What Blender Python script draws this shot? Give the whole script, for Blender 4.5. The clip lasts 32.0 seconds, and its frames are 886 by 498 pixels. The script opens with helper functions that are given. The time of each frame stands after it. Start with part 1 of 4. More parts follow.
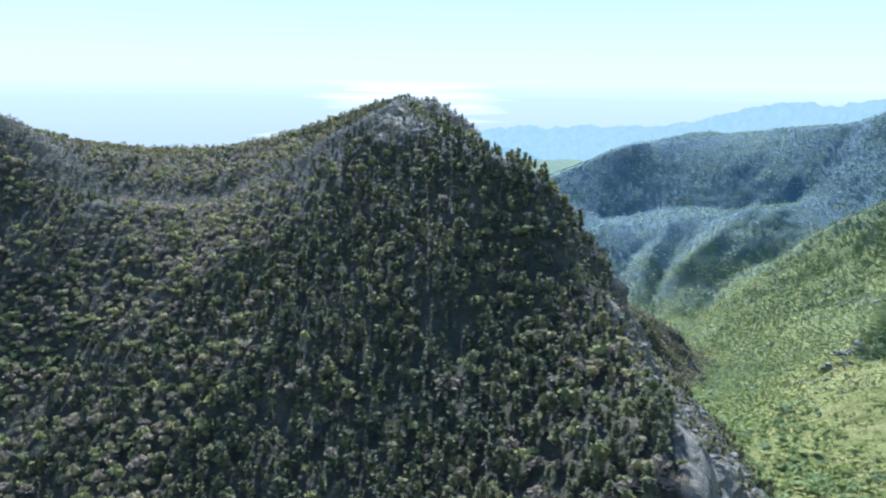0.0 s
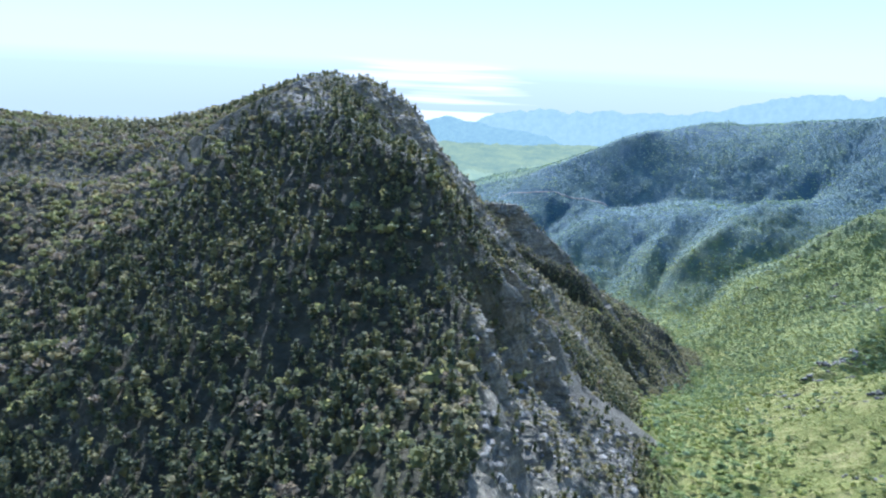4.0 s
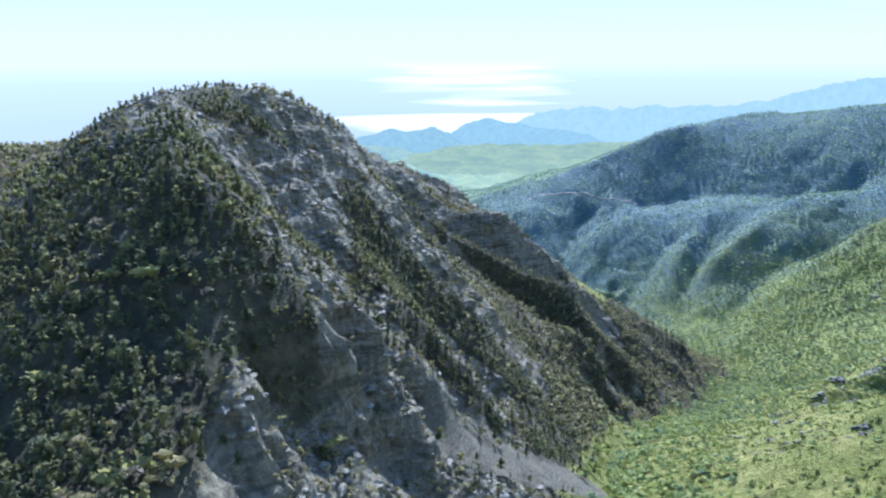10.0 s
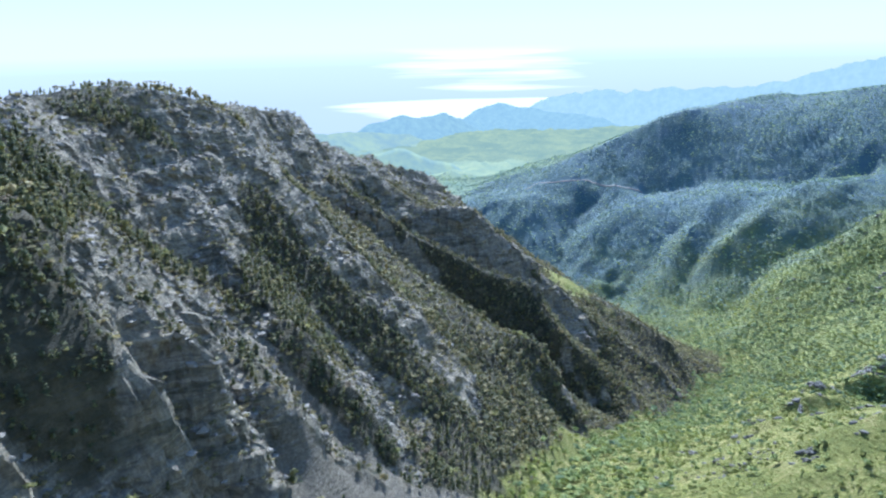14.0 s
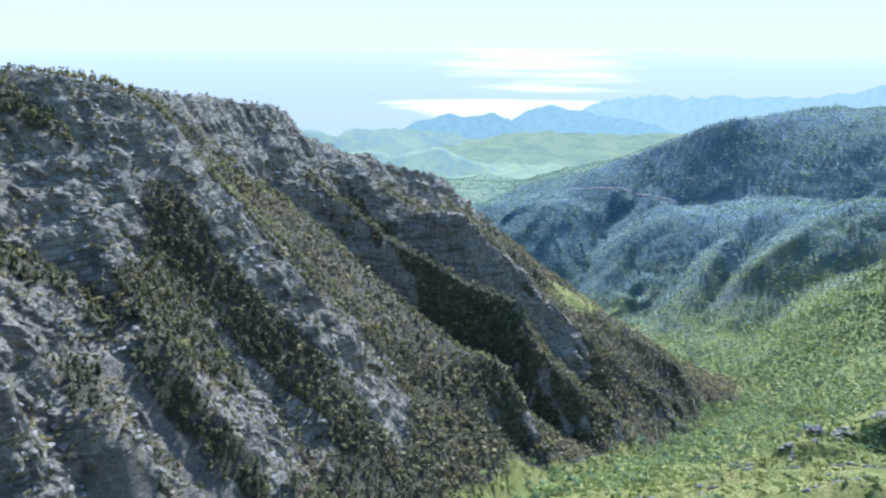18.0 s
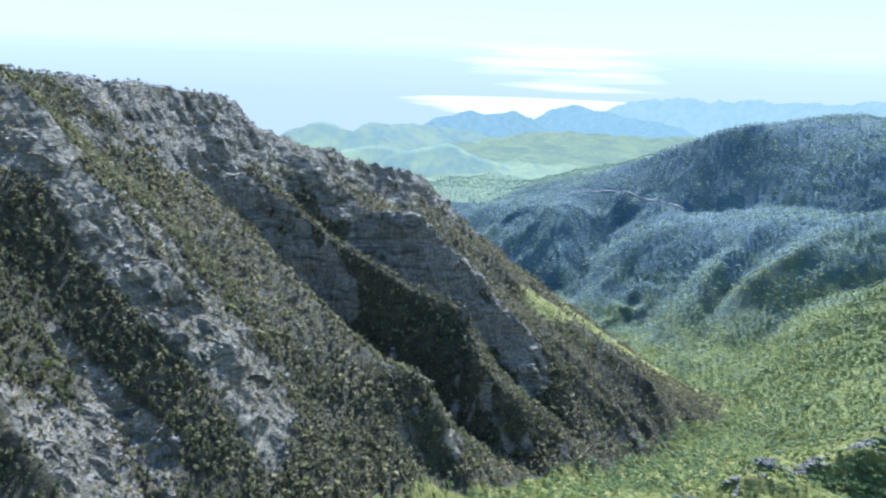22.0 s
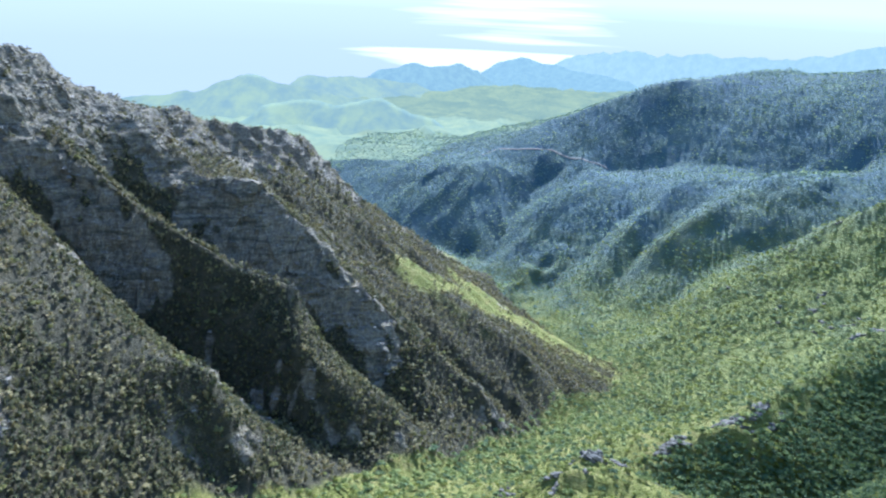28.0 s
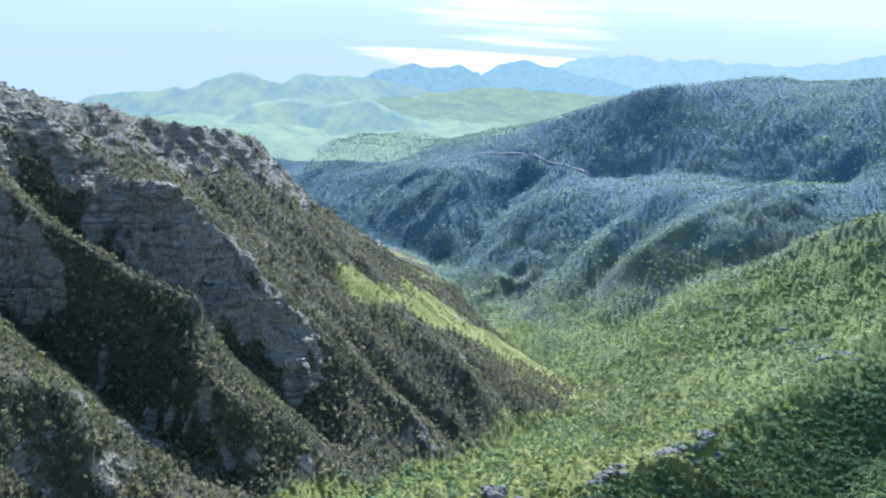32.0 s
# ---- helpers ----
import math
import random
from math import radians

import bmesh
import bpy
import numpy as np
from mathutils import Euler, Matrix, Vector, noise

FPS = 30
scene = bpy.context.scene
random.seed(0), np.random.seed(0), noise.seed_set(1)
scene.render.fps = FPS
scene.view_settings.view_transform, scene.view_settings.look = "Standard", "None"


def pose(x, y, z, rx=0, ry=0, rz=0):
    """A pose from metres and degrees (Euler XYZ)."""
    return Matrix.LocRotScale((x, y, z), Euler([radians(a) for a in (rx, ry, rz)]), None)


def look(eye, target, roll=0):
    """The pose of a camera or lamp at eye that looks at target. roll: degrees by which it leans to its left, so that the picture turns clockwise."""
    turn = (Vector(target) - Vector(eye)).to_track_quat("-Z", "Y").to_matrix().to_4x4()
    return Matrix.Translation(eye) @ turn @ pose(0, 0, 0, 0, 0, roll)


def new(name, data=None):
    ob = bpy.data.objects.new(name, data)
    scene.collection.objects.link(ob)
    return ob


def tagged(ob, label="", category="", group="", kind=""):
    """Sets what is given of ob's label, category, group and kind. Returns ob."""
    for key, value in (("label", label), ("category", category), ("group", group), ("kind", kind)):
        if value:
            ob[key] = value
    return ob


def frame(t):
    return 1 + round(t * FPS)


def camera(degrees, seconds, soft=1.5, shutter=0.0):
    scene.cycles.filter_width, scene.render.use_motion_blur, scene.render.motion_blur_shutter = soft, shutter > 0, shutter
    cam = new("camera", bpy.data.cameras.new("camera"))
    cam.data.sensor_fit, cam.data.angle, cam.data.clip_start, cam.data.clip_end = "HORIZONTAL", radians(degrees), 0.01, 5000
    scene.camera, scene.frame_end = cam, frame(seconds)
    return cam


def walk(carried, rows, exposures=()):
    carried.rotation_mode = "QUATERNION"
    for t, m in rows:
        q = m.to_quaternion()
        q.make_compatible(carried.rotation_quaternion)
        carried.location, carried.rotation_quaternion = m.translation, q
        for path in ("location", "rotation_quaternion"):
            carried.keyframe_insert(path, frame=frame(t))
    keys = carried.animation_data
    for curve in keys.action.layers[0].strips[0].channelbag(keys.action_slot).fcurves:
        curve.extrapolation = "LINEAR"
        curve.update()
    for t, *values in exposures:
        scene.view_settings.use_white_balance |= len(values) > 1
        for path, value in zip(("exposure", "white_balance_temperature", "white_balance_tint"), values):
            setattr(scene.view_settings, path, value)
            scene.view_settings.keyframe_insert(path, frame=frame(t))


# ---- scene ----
import itertools

cam = camera(61.9, 32.0, soft=2.2)
METRES, EYE, TILT, LEAN, TURN = 560.0, 460.0, -12.8, -0.8, 0.0
ROWS = [
    (0.0, 0.0, 0.0, 0.0, 0.0, 0.0, -0.0),
    (0.5, 0.0132, 0.0082, 0.0018, 0.07, -0.08, -0.08),
    (1.0, 0.0254, 0.0162, 0.0035, 0.14, -0.17, -0.16),
    (1.5, 0.0386, 0.0243, 0.0051, 0.3, -0.25, -0.36),
    (2.0, 0.0507, 0.0312, 0.0069, 0.51, -0.42, -0.67),
    (2.5, 0.0637, 0.0388, 0.0089, 0.82, -0.71, -1.09),
    (3.0, 0.0757, 0.0465, 0.0104, 1.16, -0.97, -1.51),
    (3.5, 0.0886, 0.0554, 0.0119, 1.53, -1.23, -1.96),
    (5.5, 0.1367, 0.0874, 0.0191, 2.84, -2.0, -2.43),
    (6.0, 0.1479, 0.094, 0.021, 3.19, -1.95, -2.22),
    (6.5, 0.1596, 0.103, 0.0228, 3.65, -1.87, -1.9),
    (7.0, 0.1705, 0.1105, 0.0243, 4.1, -1.7, -1.65),
    (7.5, 0.1823, 0.1186, 0.0259, 4.6, -1.5, -1.46),
    (8.0, 0.1931, 0.1263, 0.0271, 5.05, -1.28, -1.27),
    (8.5, 0.2048, 0.1347, 0.0284, 5.49, -1.08, -1.1),
    (9.0, 0.2155, 0.1432, 0.0299, 5.85, -1.05, -0.87),
    (9.5, 0.227, 0.1506, 0.0315, 6.08, -1.16, -0.56),
    (10.0, 0.2379, 0.1583, 0.0338, 6.28, -1.38, -0.27),
    (10.5, 0.2498, 0.1669, 0.0364, 6.46, -1.73, 0.08),
    (11.0, 0.2608, 0.1754, 0.0386, 6.59, -2.12, 0.39),
    (11.5, 0.2729, 0.1838, 0.041, 6.71, -2.47, 0.6),
    (12.0, 0.284, 0.1917, 0.0434, 6.85, -2.73, 0.64),
    (12.5, 0.2964, 0.2015, 0.0459, 7.15, -2.83, 0.68),
    (13.0, 0.3077, 0.2106, 0.048, 7.47, -2.84, 0.6),
    (13.5, 0.3198, 0.2193, 0.0504, 7.78, -2.73, 0.48),
    (14.0, 0.3312, 0.2259, 0.0533, 8.03, -2.53, 0.32),
    (14.5, 0.3435, 0.2365, 0.0556, 8.37, -2.29, 0.32),
    (16.5, 0.3917, 0.2795, 0.0623, 9.98, -2.04, -0.91),
    (17.0, 0.4043, 0.2883, 0.0636, 10.65, -2.27, -1.43),
    (17.5, 0.4175, 0.2989, 0.0653, 11.49, -2.53, -2.02),
    (18.0, 0.4301, 0.3079, 0.0664, 12.27, -2.71, -2.49),
    (18.5, 0.4433, 0.3187, 0.0675, 12.96, -2.94, -2.93),
    (19.0, 0.4552, 0.3299, 0.0686, 13.5, -3.0, -3.26),
    (19.5, 0.4687, 0.3413, 0.0698, 13.96, -2.97, -3.55),
    (20.0, 0.4815, 0.3507, 0.0715, 14.25, -2.94, -3.85),
    (20.5, 0.4945, 0.3626, 0.0731, 14.49, -2.89, -4.09),
    (21.0, 0.5066, 0.3729, 0.0751, 14.6, -2.93, -4.29),
    (21.5, 0.5202, 0.383, 0.0774, 14.63, -2.98, -4.41),
    (22.0, 0.5321, 0.3939, 0.0795, 14.62, -3.1, -4.47),
    (22.5, 0.5444, 0.4066, 0.0819, 14.51, -3.29, -4.37),
    (23.0, 0.5573, 0.4143, 0.0849, 14.37, -3.42, -4.15),
    (23.5, 0.5704, 0.426, 0.0875, 14.18, -3.61, -3.92),
    (24.0, 0.5828, 0.4357, 0.0901, 13.94, -3.79, -3.8),
    (24.5, 0.5961, 0.4468, 0.0926, 13.65, -3.98, -3.7),
    (25.0, 0.6074, 0.4583, 0.0949, 13.32, -4.13, -3.8),
    (25.5, 0.6196, 0.4713, 0.097, 13.0, -4.44, -3.99),
    (27.5, 0.6684, 0.5131, 0.1095, 11.97, -6.14, -4.55),
    (28.0, 0.6802, 0.5243, 0.1119, 11.85, -6.46, -4.47),
    (28.5, 0.6933, 0.5343, 0.1146, 11.8, -6.72, -4.41),
    (29.0, 0.7051, 0.5439, 0.1171, 11.87, -6.82, -4.4),
    (29.5, 0.7174, 0.5558, 0.1193, 12.05, -6.81, -4.49),
    (30.0, 0.729, 0.5662, 0.1211, 12.21, -6.74, -4.69),
    (30.5, 0.741, 0.5784, 0.123, 12.34, -6.63, -4.98),
    (31.0, 0.7532, 0.5882, 0.126, 12.47, -6.5, -5.19),
    (31.5, 0.7659, 0.5994, 0.1282, 12.57, -6.45, -5.41),
    (32.0, 0.7772, 0.6101, 0.1299, 12.65, -6.45, -5.54),
]
walk(cam, [(t, pose(0, 0, EYE, TILT, LEAN, TURN) @ pose(METRES * x, METRES * y, METRES * z, 90 + pitch, roll, yaw)) for t, x, y, z, yaw, pitch, roll in ROWS], exposures=[(0.0, 1.24, 4690, 14), (32.0, 1.24, 4690, 14)])

# ---- light: a clear afternoon, the sun ahead over the sea ----
SUN_UP, SUN_TURN = 38.5, 2.0        # degrees above the horizon; turn to the left of +y
world = bpy.data.worlds.new("world")
scene.world = world
world.use_nodes = True
wn = world.node_tree.nodes
sky = wn.new("ShaderNodeTexSky")
sky.sky_type, sky.sun_disc = "NISHITA", False
sky.sun_elevation, sky.sun_rotation = radians(SUN_UP), radians(SUN_TURN)
sky.altitude, sky.air_density, sky.dust_density, sky.ozone_density = 500.0, 1.0, 0.0, 1.5
wn["Background"].inputs["Strength"].default_value = 0.15
world.node_tree.links.new(sky.outputs["Color"], wn["Background"].inputs["Color"])
sun_data = bpy.data.lights.new("sun", "SUN")
sun_data.energy, sun_data.angle, sun_data.color = 4.75, radians(0.53), (1.0, 0.95, 0.86)
sun = new("sun", sun_data)
sun_way = Vector((-math.cos(radians(SUN_UP)) * math.sin(radians(SUN_TURN)),
                  math.cos(radians(SUN_UP)) * math.cos(radians(SUN_TURN)), math.sin(radians(SUN_UP))))
sun.matrix_world = look(sun_way * 1000, (0, 0, 0))


# ---- numbers ----
def grid_noise(ix, iy, iz, seed):
    """Whole numbers to even noise in 0..1."""
    n = (ix.astype(np.int64) * 73856093) ^ (iy.astype(np.int64) * 19349663) ^ (iz.astype(np.int64) * 83492791) ^ (seed * 2654435761)
    n = (n ^ (n >> 13)) * 1274126177 & 0x7FFFFFFF
    n = (n ^ (n >> 16)) * 1103515245 & 0x7FFFFFFF
    n = n ^ (n >> 11)
    return (n & 0xFFFFF) / 1048575.0


def soft_noise(x, y, z=None, seed=0):
    """Smooth value noise in -1..1."""
    z = np.zeros_like(x) if z is None else z
    fx, fy, fz = np.floor(x), np.floor(y), np.floor(z)
    tx, ty, tz = x - fx, y - fy, z - fz
    tx, ty, tz = (t * t * t * (t * (t * 6 - 15) + 10) for t in (tx, ty, tz))
    total = 0
    for dx in (0, 1):
        for dy in (0, 1):
            for dz in (0, 1):
                w = (tx if dx else 1 - tx) * (ty if dy else 1 - ty) * (tz if dz else 1 - tz)
                total = total + w * grid_noise(fx + dx, fy + dy, fz + dz, seed)
    return 2 * total - 1


def fractal(x, y, z=None, octaves=4, seed=0, gain=0.5):
    total, amp, norm = 0, 1.0, 0
    for k in range(octaves):
        f = 2.03 ** k
        total = total + amp * soft_noise(x * f, y * f, None if z is None else z * f, seed + 17 * k)
        norm, amp = norm + amp, amp * gain
    return total / norm


def ridged(x, y, z=None, octaves=4, seed=0):
    total, amp, norm = 0, 1.0, 0
    for k in range(octaves):
        f = 2.1 ** k
        total = total + amp * (1 - np.abs(soft_noise(x * f, y * f, None if z is None else z * f, seed + 31 * k)) * 2)
        norm, amp = norm + amp, amp * 0.5
    return total / norm


# ---- the relief: crests and valley lines of the land, in plan units of K metres ----
K, Z0 = 0.7, -30.0
CRESTS = {
    "main_crest": [(-900, 620, 590), (-650, 650, 635), (-420, 670, 672), (-375, 655, 664), (-330, 630, 636), (-280, 600, 608), (-235, 592, 600), (-180, 592, 605),
                   (-130, 572, 628), (-80, 560, 661), (-40, 560, 681), (-35, 620, 686), (-30, 662, 687), (-50, 760, 672),
                   (-70, 880, 661), (-76, 945, 657), (-82, 1000, 647), (-83, 1030, 641), (-75, 1080, 634), (-62, 1133, 628), (-58, 1162, 604), (-45, 1190, 580),
                   (-33, 1235, 561), (-28, 1270, 549), (-14, 1310, 538), (-6, 1355, 524), (4, 1410, 509), (16, 1485, 494), (33, 1552, 480), (38, 1605, 461), (60, 1632, 432), (100, 1640, 382), (150, 1675, 322),
                   (200, 1730, 270), (280, 1794, 183), (346, 1960, 110)],
    "near_spur": [(-37, 600, 684), (0, 510, 670), (40, 446, 656), (60, 430, 642), (68, 405, 622), (80, 381, 598), (76, 355, 590),
                  (82, 320, 582), (88, 298, 580), (86, 268, 577), (83, 238, 582), (74, 200, 562), (50, 140, 530), (0, 60, 480), (-60, -150, 420)],
    "crag": [(80, 381, 598), (92, 371, 586), (98, 362, 578), (106, 352, 556)],
    "rim_step": [(40, 446, 656), (60, 450, 648), (68, 462, 634)],
    "fin_near": [(60, 442, 647), (74, 437, 630), (90, 436, 610), (105, 434, 592), (115, 440, 572), (122, 448, 540)],
    "fin_ledge": [(74, 398, 608), (88, 404, 598), (97, 418, 593), (105, 433, 590)],
    "fin_high": [(70, 478, 612), (95, 474, 594), (114, 471, 584), (122, 475, 562), (131, 478, 536)],
    "fin_low": [(96, 532, 556), (117, 522, 548), (128, 508, 548), (139, 500, 540), (152, 512, 516), (162, 520, 488)],
    "forest_rib": [(-185, 585, 603), (-173, 519, 590), (-227, 450, 540), (-280, 380, 480), (-330, 300, 420)],
    "left_rib": [(-420, 670, 668), (-480, 500, 560), (-520, 350, 450), (-560, 100, 330)],
    "spur_one": [(-25, 655, 680), (20, 645, 640), (44, 640, 611), (65, 605, 582), (100, 590, 560), (135, 577, 535),
                 (165, 570, 500), (180, 565, 470)],
    "summit_edge": [(-30, 662, 685), (-8, 690, 680), (10, 715, 671), (28, 728, 656), (44, 722, 630)],
    "spur_two": [(-45, 740, 678), (-8, 730, 672), (18, 735, 664), (36, 733, 650), (48, 722, 632), (64, 731, 608), (80, 736, 592), (97, 744, 570), (122, 739, 545), (142, 742, 516),
                 (160, 747, 492), (176, 765, 462), (200, 795, 426), (245, 830, 398), (292, 872, 324)],
    "spur_three": [(-80, 930, 645), (-20, 940, 575), (55, 952, 522), (120, 930, 484), (166, 903, 460), (214, 876, 430), (254, 908, 412), (280, 890, 380), (302, 906, 322)],
    "spur_four": [(-20, 1075, 560), (112, 1065, 475), (200, 1074, 430), (250, 1088, 412), (262, 1080, 396), (270, 1046, 380), (282, 1034, 370), (305, 1032, 342), (323, 1038, 336),
                  (335, 1066, 314), (367, 1092, 284), (406, 1100, 234)],
    "spur_five": [(-55, 1185, 582), (0, 1190, 552), (85, 1196, 482), (118, 1192, 487), (143, 1194, 490), (164, 1200, 485), (209, 1206, 442), (246, 1210, 402),
                  (290, 1210, 358), (363, 1222, 294), (400, 1225, 262), (441, 1226, 236), (460, 1205, 196)],
    "spur_six": [(29, 1545, 478), (120, 1480, 420), (250, 1440, 330), (400, 1395, 258), (468, 1376, 220), (513, 1425, 172), (545, 1432, 122)],
    "right_near": [(397, 676, 403), (440, 655, 440), (488, 653, 478), (560, 600, 490), (700, 560, 500), (900, 560, 520), (1200, 600, 560)],
    "right_rib": [(400, 800, 340), (462, 800, 386), (540, 790, 405), (650, 800, 400), (800, 830, 380), (1000, 850, 390)],
    "rock_rib": [(470, 975, 272), (550, 960, 332), (570, 1000, 330), (650, 1000, 300), (760, 1000, 298), (900, 1010, 310), (1200, 1050, 400)],
    "rim": [(600, 1190, 172), (657, 1215, 205), (733, 1240, 240), (789, 1323, 243), (905, 1460, 238), (1000, 1580, 258), (1120, 1700, 320), (1300, 1750, 420)],
    "right_crest": [(690, 1670, 95), (761, 1792, 146), (840, 1860, 195), (920, 1930, 246), (1000, 1950, 310), (1110, 1930, 380),
                    (1300, 1900, 480), (1600, 1850, 620)],
    "far_crest": [(-60, 2800, 150), (20, 2850, 205), (130, 2880, 240), (259, 2880, 268), (420, 2890, 330), (560, 2900, 400), (680, 2910, 455),
                  (766, 2920, 474), (870, 3000, 475), (977, 3086, 497), (1060, 3150, 515), (1131, 3201, 508), (1250, 3100, 505),
                  (1345, 2850, 545), (1400, 2702, 553), (1550, 2600, 620), (1900, 2500, 700)],
    "far_rib_a": [(300, 2870, 285), (240, 2650, 258), (227, 2525, 242), (212, 2400, 172), (250, 2262, 112)],
    "far_shoulder": [(227, 2525, 242), (160, 2545, 236), (90, 2610, 205)],
    "far_rib_low": [(160, 2545, 236), (130, 2450, 172), (95, 2355, 100)],
    "far_rib_end": [(90, 2610, 205), (20, 2520, 148), (-40, 2430, 90)],
    "far_rib_b": [(620, 2490, 232), (491, 2460, 206), (436, 2400, 204), (395, 2280, 148), (370, 2130, 92)],
    "far_rib_c": [(800, 2420, 270), (747, 2356, 267), (640, 2200, 190), (560, 2050, 120), (520, 1950, 80)],
    "far_rib_d": [(1000, 2330, 340), (919, 2249, 325), (824, 2166, 290), (800, 2122, 270), (709, 2104, 200), (655, 2072, 136), (625, 2000, 96)],
    "back_slope": [(-80, 900, 648), (-300, 1100, 520), (-500, 1700, 320), (-600, 2300, 200), (-800, 2800, 130)],
}
VALLEYS = {
    "stream": [(130, -150, 400), (165, 150, 440), (200, 300, 450), (222, 420, 440), (250, 550, 412), (275, 700, 368), (312, 850, 322), (352, 900, 296),
               (385, 1000, 260), (435, 1090, 220), (505, 1250, 163), (556, 1426, 109), (620, 1530, 92), (648, 1640, 78), (565, 1730, 68),
               (500, 1785, 62), (440, 1870, 58), (390, 1960, 56), (330, 2060, 54), (220, 2220, 54), (20, 2320, 53), (-200, 2450, 50), (-600, 2600, 48), (-1200, 2700, 44)],
    "forest_gully": [(-265, 560, 612), (-330, 450, 505), (-390, 350, 430), (-420, 150, 340)],
    "near_gully": [(-90, 400, 575), (-130, 300, 500), (-170, 200, 430), (-230, 0, 350)],
    "cliff_foot": [(161, 407, 486), (178, 472, 474), (186, 500, 466)],
    "fin_recess": [(92, 452, 584), (100, 455, 560), (113, 455, 534), (134, 452, 512), (152, 455, 496)],
    "wall_foot": [(84, 384, 580), (92, 391, 556), (100, 402, 543), (110, 418, 534), (122, 432, 524), (136, 440, 512)],
    "crag_foot": [(104, 366, 556), (112, 358, 546), (122, 350, 534)],
    "fin_recess_high": [(100, 498, 556), (124, 487, 530), (146, 488, 502)],
    "spur_hollow": [(34, 570, 596), (62, 597, 566), (88, 575, 556)],
    "chute": [(60, 575, 590), (95, 556, 555), (125, 550, 522), (160, 545, 488), (195, 545, 462), (230, 580, 425)],
    "gully_one": [(58, 655, 592), (80, 664, 562), (106, 665, 535), (150, 652, 474), (195, 620, 430)],
    "gully_two": [(-20, 840, 600), (60, 845, 540), (110, 845, 494)],
    "gully_three": [(-30, 1010, 548), (40, 1012, 440), (112, 1018, 368), (200, 1014, 318), (290, 1006, 285), (360, 1005, 266)],
    "gully_four": [(20, 1130, 488), (100, 1130, 408), (200, 1136, 342), (292, 1142, 288), (380, 1134, 232)],
    "gully_five": [(40, 1330, 485), (150, 1335, 408), (250, 1318, 340), (350, 1300, 262), (480, 1290, 168)],
    "right_gully": [(395, 900, 292), (470, 890, 322), (600, 890, 335), (720, 920, 300), (900, 930, 300)],
    "rim_gully": [(500, 1110, 195), (560, 1100, 208), (680, 1125, 188), (800, 1170, 172), (900, 1270, 166), (1000, 1410, 176), (1150, 1520, 260), (1300, 1600, 350)],
    "bank_gully": [(640, 1480, 100), (700, 1400, 130), (770, 1455, 178), (860, 1530, 200), (1000, 1680, 235), (1150, 1800, 330)],
    "far_valley": [(640, 1690, 78), (705, 1890, 108), (790, 1990, 158), (900, 2040, 205), (1050, 2080, 245), (1200, 2150, 285), (1450, 2200, 360)],
    "far_gully_ab": [(400, 2620, 190), (345, 2450, 118), (310, 2300, 70), (290, 2180, 56)],
    "far_gully_bc": [(640, 2330, 165), (530, 2180, 92), (440, 2030, 62)],
    "far_gully_low": [(-20, 2700, 185), (-60, 2600, 150), (-40, 2500, 105)],
    "far_gully_cd": [(810, 2300, 238), (730, 2210, 180), (670, 2140, 126), (600, 1960, 76)],
    "far_bench": [(580, 2610, 226), (760, 2610, 264), (1000, 2540, 290), (1200, 2480, 300)],
    "lowland": [(-1217, 3300, 140), (-786, 2980, 163), (-511, 2900, 165), (-174, 2900, 186), (-20, 3000, 175)],
    "lowland_mid": [(-500, 3500, 150), (-100, 3600, 150), (150, 3500, 160), (500, 3900, 145), (900, 4300, 140), (1400, 4600, 160)],
    "lowland_far": [(-900, 4200, 120), (-450, 4300, 125), (0, 4500, 125), (-300, 5100, 105), (200, 5300, 105), (700, 5600, 110)],
    "shore": [(-2400, 2500, 20), (-2000, 3200, 25), (-1750, 3600, 35), (-1500, 4300, 38), (-1300, 5000, 38), (-1150, 5750, 38), (-700, 6150, 36), (-350, 6650, 34), (600, 6750, 30)],
    "sea_bed": [(-2400, 4200, 0), (-1900, 5000, 0), (-1600, 6000, 0), (-1000, 6500, 0), (-600, 6900, 0), (600, 6900, 0), (1600, 6900, 0)],
}


def relax(field, fixed, value, rounds):
    """Draws the land smoothly between the lines that are fixed."""
    for _ in range(rounds):
        p = np.pad(field, 1, mode="edge")
        mean = (p[:-2, 1:-1] + p[2:, 1:-1] + p[1:-1, :-2] + p[1:-1, 2:]) / 4
        field = np.where(fixed, value, mean)
    return field


def laid(x0, y0, nx, ny, h):
    """The lines laid on a grid of cell h."""
    total, count = np.zeros((ny, nx)), np.zeros((ny, nx))
    for line in (*CRESTS.values(), *VALLEYS.values()):
        for a, b in zip(line, line[1:]):
            a, b = np.array(a, float), np.array(b, float)
            n = max(2, int(np.linalg.norm((b - a)[:2]) / h * 2) + 1)
            p = a + (b - a) * np.linspace(0, 1, n)[:, None]
            i, j = np.rint((p[:, 0] - x0) / h).astype(int), np.rint((p[:, 1] - y0) / h).astype(int)
            ok = (i >= 0) & (i < nx) & (j >= 0) & (j < ny)
            np.add.at(total, (j[ok], i[ok]), p[ok, 2])
            np.add.at(count, (j[ok], i[ok]), 1)
    return count > 0, total / np.maximum(count, 1)


